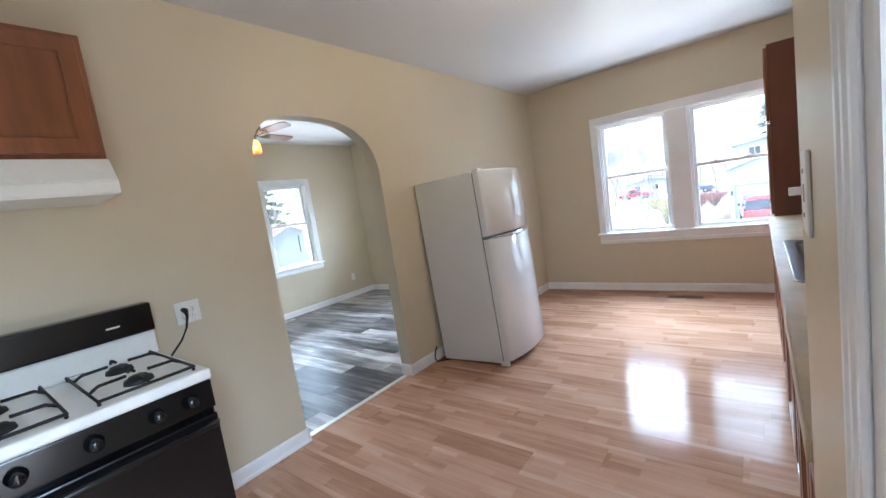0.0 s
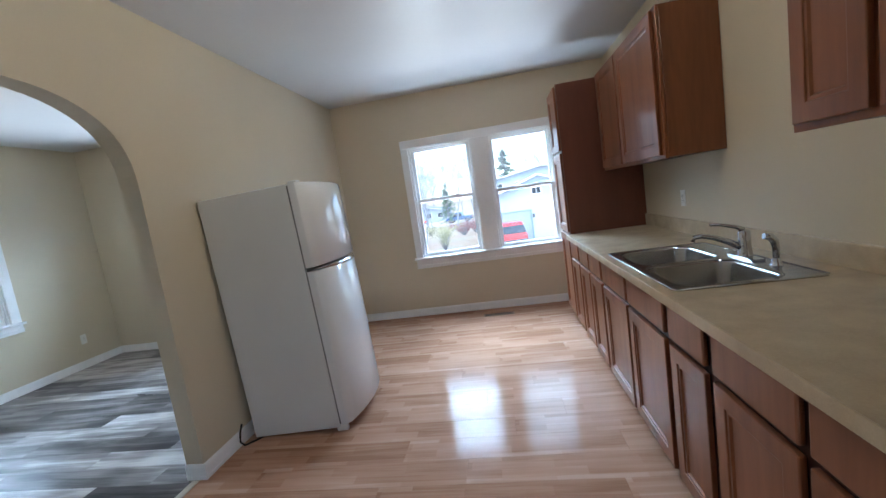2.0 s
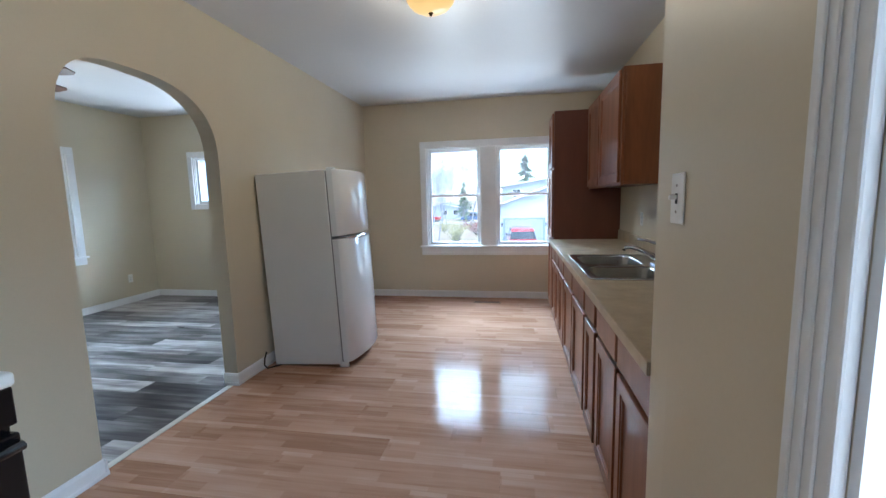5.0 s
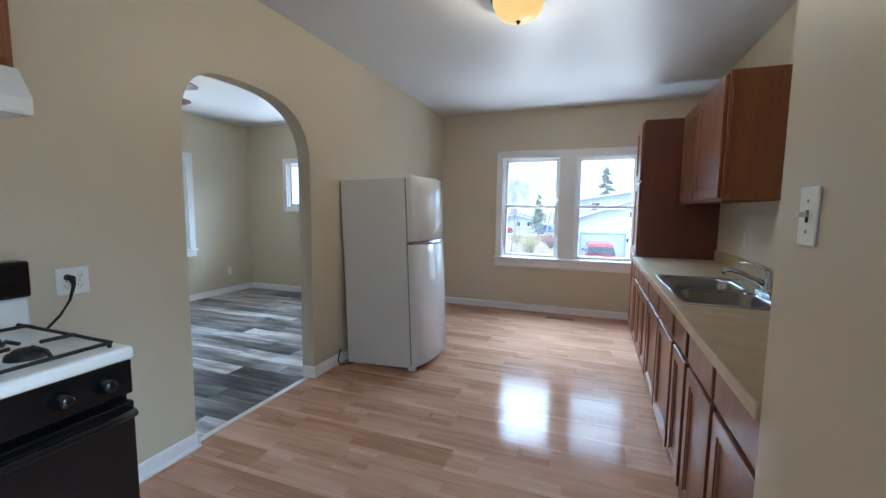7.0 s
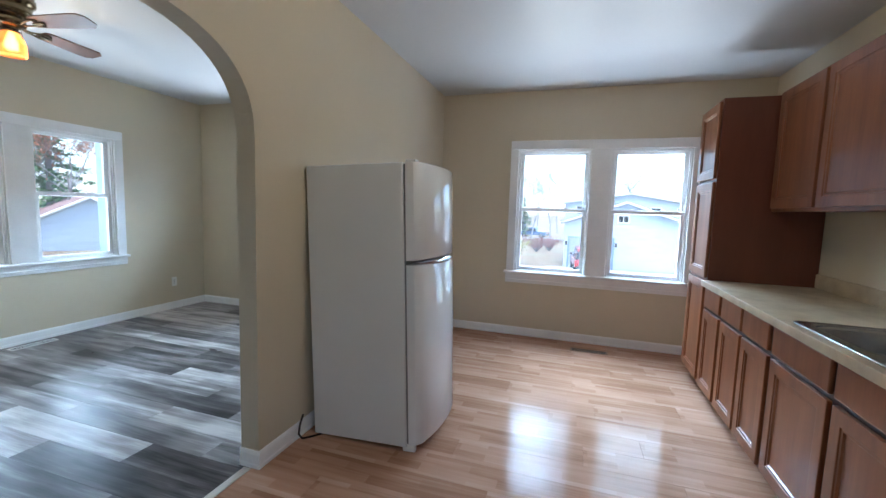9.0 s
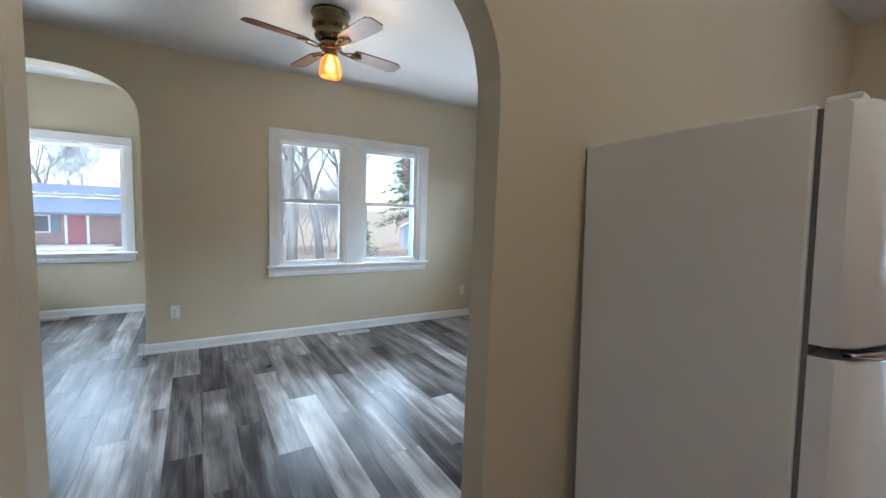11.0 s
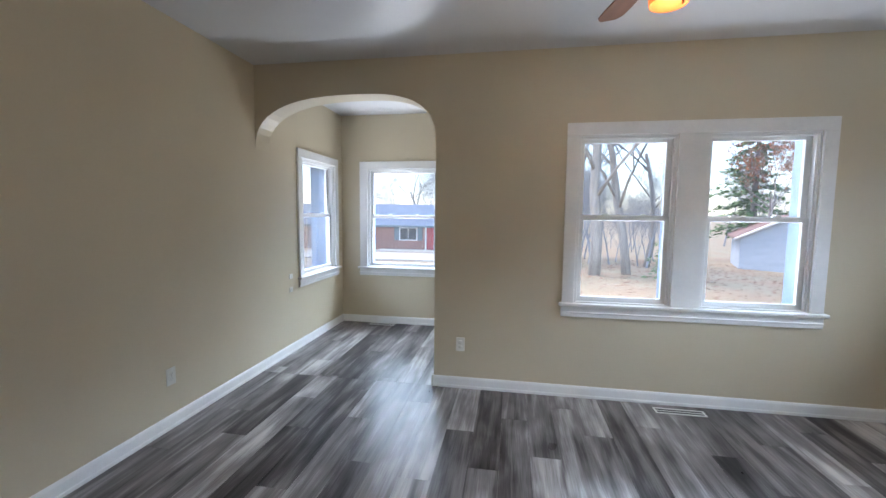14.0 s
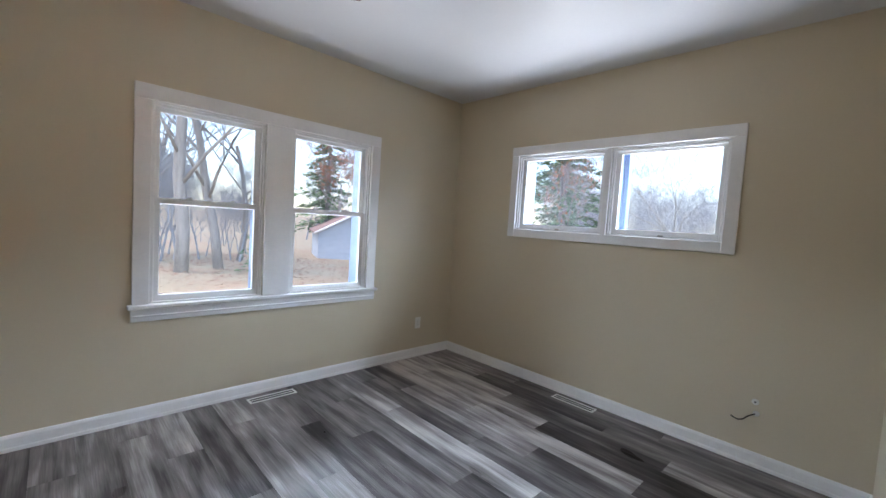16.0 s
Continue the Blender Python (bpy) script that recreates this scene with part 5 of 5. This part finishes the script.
def gable_house(name, place, w, d, eave, ridge, wall_m, roof_m, label, over=0.35):
    """A plain house: local x across the gable front (w), y back (d); origin at the middle of the front's foot."""
    h = thing(name, place, label, "house")
    bm = bmesh.new()
    prof = [(-w / 2, -0.6), (w / 2, -0.6), (w / 2, eave), (0, ridge), (-w / 2, eave)]
    ends = [[bm.verts.new((x, y, z)) for x, z in prof] for y in (0, d)]
    for k in (0, 1, 4):
        bm.faces.new((ends[0][k], ends[0][(k + 1) % 5], ends[1][(k + 1) % 5], ends[1][k]))
    bm.faces.new(ends[0]), bm.faces.new(ends[1][::-1])
    part("wall", bm, wall_m, h)
    bm = bmesh.new()
    run_, rise = w / 2 + over, (ridge - eave) * (1 + over / (w / 2))
    for s in (1, -1):
        q = [(0, -over, ridge + 0.02), (0, d + over, ridge + 0.02), (s * run_, d + over, ridge + 0.02 - rise), (s * run_, -over, ridge + 0.02 - rise)]
        lo = [bm.verts.new(p) for p in q]
        hi = [bm.verts.new((p[0], p[1], p[2] + 0.14)) for p in q]
        bm.faces.new(lo), bm.faces.new(hi[::-1])
        for k in range(4):
            bm.faces.new((lo[k], lo[(k + 1) % 4], hi[(k + 1) % 4], hi[k]))
    part("roof", bm, roof_m, h)
    bm = bmesh.new()
    for s in (1, -1):
        tube(bm, [(0, -over - 0.02, ridge + 0.03), (s * run_, -over - 0.02, ridge + 0.03 - rise)], 0.09, 4)
    part("barge_board", bm, TRIM, h, "white barge boards")
    return h


def house_window(h, x, z0, z1, w, shutters=None, y=0.0):
    f = part("window", blocks((x - w / 2 - 0.07, x + w / 2 + 0.07, y - 0.05, y - 0.002, z0 - 0.07, z1 + 0.07), r=0.01, seg=1), TRIM, h, "white framed window")
    for k in (0, 1):
        part("pane", blocks((x - w / 2 + k * w / 2 + 0.02, x + k * w / 2 - 0.02, y - 0.06, y - 0.0505, z0, z1)), DARKGLASS, f)
    if shutters:
        for s in (-1, 1):
            c = x + s * (w / 2 + 0.07 + 0.24)
            part("shutter", blocks((c - 0.22, c + 0.22, y - 0.05, y - 0.002, z0 - 0.07, z1 + 0.07), r=0.01, seg=1), SHUTTER, h)


def lap_siding(h, w, z0, z1, y):
    """Siding courses on the front as proud boards."""
    n = int((z1 - z0) / 0.22)
    for k in range(n):
        part("siding_board", blocks((-w / 2 + 0.02, w / 2 - 0.02, y - 0.018, y - 0.001, z0 + 0.22 * k + 0.008, z0 + 0.22 * (k + 1))), SIDING, h)


gz = ground_z(-31, 17)
shed = gable_house("garden_garage", pose(-30.0, 18.4, gz, 0, 0, 68), 4.6, 6.5, 2.1, 3.35, SIDING, ROOFBROWN, "white garage with a pinkish-brown roof at the yard's end")
lap_siding(shed, 4.6, 0.1, 2.0, 0.0)
part("downpipe", blocks((0.55, 0.62, -0.08, -0.019, 1.0, 2.4), r=0.01, seg=1), SLOT, shed)

gz = ground_z(3, 33)
big = gable_house("neighbour_garage", pose(2.85, 33.0, gz), 8.4, 9.0, 3.5, 5.0, SIDING, ROOF, "white garage house with a wide door and blue-grey roof")
lap_siding(big, 8.4, 0.1, 3.4, 0.0)
gd = part("garage_door", blocks((-3.8, -0.8, -0.06, -0.02, 0.0, 2.3), r=0.01, seg=1), GARAGEDOOR, big, "pale grey sectional garage door")
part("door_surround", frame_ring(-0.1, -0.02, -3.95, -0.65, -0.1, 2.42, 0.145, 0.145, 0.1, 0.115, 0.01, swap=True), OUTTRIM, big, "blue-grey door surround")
for k in range(4):
    for c in range(4):
        part("door_panel", blocks((-3.72 + 0.73 * c, -3.1 + 0.73 * c, -0.075, -0.0605, 0.08 + 0.55 * k, 0.53 + 0.55 * k), r=0.006, seg=1), GARAGEDOOR, gd)
house_window(big, -0.15, 3.6, 4.05, 0.7, y=-0.02)
for x in (-4.05, -0.55):
    part("wall_lantern", blocks((x - 0.07, x + 0.07, -0.2, -0.021, 1.75, 2.05), r=0.02), SLOT, big)
back = gable_house("white_house", pose(6.0, 58.0, ground_z(6, 58)), 16, 8, 5.6, 6.9, SIDING, ROOF, "white two-storey house behind the garage")
for x in (-6, -3, 0, 3, 6):
    house_window(back, x, 4.2, 5.2, 1.1)

low = gable_house("low_house", pose(-15.0, 82.0, ground_z(-15, 82)), 9, 6, 2.2, 3.1, SIDING, ROOF, "low white house across the far road")
for x in (-2.5, 0.5, 2.8):
    house_window(low, x, 0.9, 1.8, 1.0)
tagged(part("road", blocks((-60, 60, 65.5, 72.5, ground_z(0, 66) - 0.3, ground_z(0, 66) + 0.06)), CONCRETE), "pale worn street beyond the yards", "road", kind="structure")

# brick house across the street: long side towards the alcove window
gz = ground_z(-37, -8)
brick = thing("brick_house", pose(-37.0, -9.0, gz, 0, 0, 90), "long low brick house with a blue-grey roof", "house")
part("wall", blocks((-14, 11, 0.0, 8.5, -0.5, 2.3)), BRICK, brick)
bm = bmesh.new()
q = [(-14.8, -0.9, 2.22), (11.8, -0.9, 2.22), (9.5, 4.25, 4.15), (-12.5, 4.25, 4.15), (11.8, 9.4, 2.22), (-14.8, 9.4, 2.22)]
v = [bm.verts.new(p) for p in q]
for f in ((0, 1, 2, 3), (1, 4, 2), (4, 5, 3, 2), (5, 0, 3)):
    bm.faces.new([v[i] for i in f])
bm.faces.new((v[0], v[5], v[4], v[1]))
part("roof", bm, ROOF, brick)
part("fascia", blocks((-14.8, 11.8, -0.96, -0.9, 2.06, 2.24), r=0.01, seg=1), SHUTTER, brick)
house_window(brick, 1.9, 0.95, 1.95, 1.5, shutters=True)
house_window(brick, -5.0, 0.95, 1.95, 1.5, shutters=True)
dd = part("front_door", blocks((3.55, 4.5, -0.05, -0.002, 0.1, 2.1), r=0.01, seg=1), REDDOOR, brick, "red front door")
part("door_frame", blocks((3.4, 3.54, -0.07, -0.002, 0.1, 2.2), (4.51, 4.65, -0.07, -0.002, 0.1, 2.2), r=0.01, seg=1), TRIM, brick)
part("porch_slab", blocks((-0.5, 6.0, -1.8, -0.1, -0.3, 0.12), r=0.02), CONCRETE, brick)
course = finish("brick", blocks((-0.1, 0.1, -0.012, -0.001, -0.033, 0.033)), BRICK)
rng = random.Random(4)
for k in range(300):
    row, col = k // 20, k % 20
    bx, bz = -2.6 + col * 0.215 + (0.107 if row % 2 else 0), 0.15 + row * 0.077
    if 0.65 < bx < 3.15 and 0.85 < bz < 2.05:
        continue
    ob = new("brick", course)
    ob.parent, ob.location = brick, (bx, 0, bz)


def vehicle(place, paint, label, category, pickup=False):
    """A parked car: shaped body, cabin with glass, wheels with tyres and rims, lamps. Local -y is its tail."""
    c = thing("parked_car", place, label, category, "parked vehicles")
    L, Wd = 4.7, 1.86
    prof = [(-2.35, 0.45), (-2.3, 0.98), (-1.0, 1.04), (0.7, 1.02), (2.0, 0.94), (2.33, 0.7), (2.35, 0.42)]
    bm = bmesh.new()
    ends = [[bm.verts.new((s * Wd / 2, y, z)) for y, z in prof] for s in (-1, 1)]
    n = len(prof)
    for k in range(n):
        bm.faces.new((ends[0][k], ends[0][(k + 1) % n], ends[1][(k + 1) % n], ends[1][k]))
    bm.faces.new(ends[0]), bm.faces.new(ends[1][::-1])
    bmesh.ops.bevel(bm, geom=list(bm.edges), offset=0.07, segments=2, affect="EDGES")
    part("body", bm, paint, c)
    y0, y1 = (-0.6, 1.1) if pickup else (-2.15, 1.1)
    for nm, mat, z0, z1, s in (("windows", DARKGLASS, 1.0, 1.52, 0.0), ("roof", paint, 1.5, 1.7, 0.16)):
        bm = bmesh.new()
        lo = [bm.verts.new((x * (0.88 - s * 0.5), y, z0)) for x, y in ((-1, y0 + s), (1, y0 + s), (1, y1 - s * 2), (-1, y1 - s * 2))]
        hi = [bm.verts.new((x * (0.76 - s * 0.4), y, z1)) for x, y in ((-1, y0 + 0.2 + s), (1, y0 + 0.2 + s), (1, y1 - 0.5 - s), (-1, y1 - 0.5 - s))]
        bm.faces.new(lo[::-1]), bm.faces.new(hi)
        for k in range(4):
            bm.faces.new((lo[k], lo[(k + 1) % 4], hi[(k + 1) % 4], hi[k]))
        bmesh.ops.bevel(bm, geom=list(bm.edges), offset=0.04, segments=2, affect="EDGES")
        part(nm, bm, mat, c)
    for sx in (-1, 1):
        for y in (-1.4, 1.45):
            m = Matrix.Translation((sx * 0.84, y, 0.35)) @ Matrix.Rotation(radians(90), 4, "Y")
            w = part("wheel", lathe([(0.2, -0.11), (0.33, -0.1), (0.35, -0.06), (0.35, 0.06), (0.33, 0.1), (0.2, 0.11)], 24, m), RUBBER, c, "black tyre")
            part("rim", lathe([(0, -0.1), (0.2, -0.1), (0.21, 0.0), (0.2, 0.1), (0, 0.1)], 20, m), STEEL, w)
        part("tail_light", blocks((sx * 0.8 - 0.1, sx * 0.8 + 0.1, -2.37, -2.3, 0.75, 0.95), r=0.015), REDDOOR, c)
        part("mirror", blocks((sx * 0.98 - 0.07, sx * 0.98 + 0.07, 0.75, 0.87, 1.02, 1.16), r=0.03), RUBBER, c)
    part("bumper", blocks((-0.88, 0.88, -2.42, -2.3, 0.42, 0.6), r=0.03), RUBBER, c)


vehicle(pose(0.25, 29.6, ground_z(0.25, 29.6) + 0.1, 0, 0, 4), CARRED, "red sport utility car parked before the garage door", "car")
vehicle(pose(-7.1, 70.0, ground_z(-7, 70) + 0.06, 0, 0, 82), CARBLUE, "blue pickup truck parked along the far road", "truck", True)
vehicle(pose(-15.5, 71.0, ground_z(-15, 71) + 0.06, 0, 0, 80), CARRED, "red pickup truck parked along the far road", "truck", True)


# ---- floors ----
def planks(name, label, x0, x1, y0, y1, width, length, top, material, rows_shift, skip=None):
    """A floor of boards along x: each board is a piece, cut to the room at its ends."""
    base = tagged(part(name, blocks((x0, x1, y0, y1, top - 0.06, top - 0.009)), SUBFLOOR), label, "floor", kind="structure")
    shared, rng, j, y = {}, random.Random(5), 0, y0
    while y < y1 - 1e-6:
        w = min(width, y1 - y)
        x = x0 - (rows_shift[j % len(rows_shift)] * length + rng.uniform(-0.05, 0.05)) % length
        while x < x1 - 1e-6:
            a, b = max(x, x0), min(x + length, x1)
            if b - a > 0.02:
                key = (round(b - a, 4), round(w, 4))
                if key not in shared:
                    shared[key] = finish("plank", blocks((-key[0] / 2 + 0.0002, key[0] / 2 - 0.0002, -w / 2 + 0.0002, w / 2 - 0.0002, -0.009, 0.0), r=0.0006, seg=1), material)
                ob = new("plank", shared[key])
                ob.parent = base
                ob.location = ((a + b) / 2, y + w / 2, top)
            x += length
        y, j = y + w, j + 1
    return base


SHIFTS = [0.0, 0.42, 0.17, 0.63, 0.3, 0.81, 0.52, 0.09, 0.7]
planks("floor_kitchen", "glossy maple-coloured strip laminate floor", KX0 - 0.05, KX1, KY0, KY1, 0.193, 1.2, 0.0, LAMINATE, SHIFTS)
planks("floor_living", "streaky grey wood-look vinyl plank floor", LX0, KX0 - 0.051, LY0, LY1, 0.18, 1.22, 0.0, GREYPLANK, SHIFTS)
planks("floor_alcove", "streaky grey wood-look vinyl plank floor of the alcove", AX0, LX0 - 0.0005, LY0, AY1, 0.18, 1.22, 0.0, GREYPLANK, SHIFTS[3:])
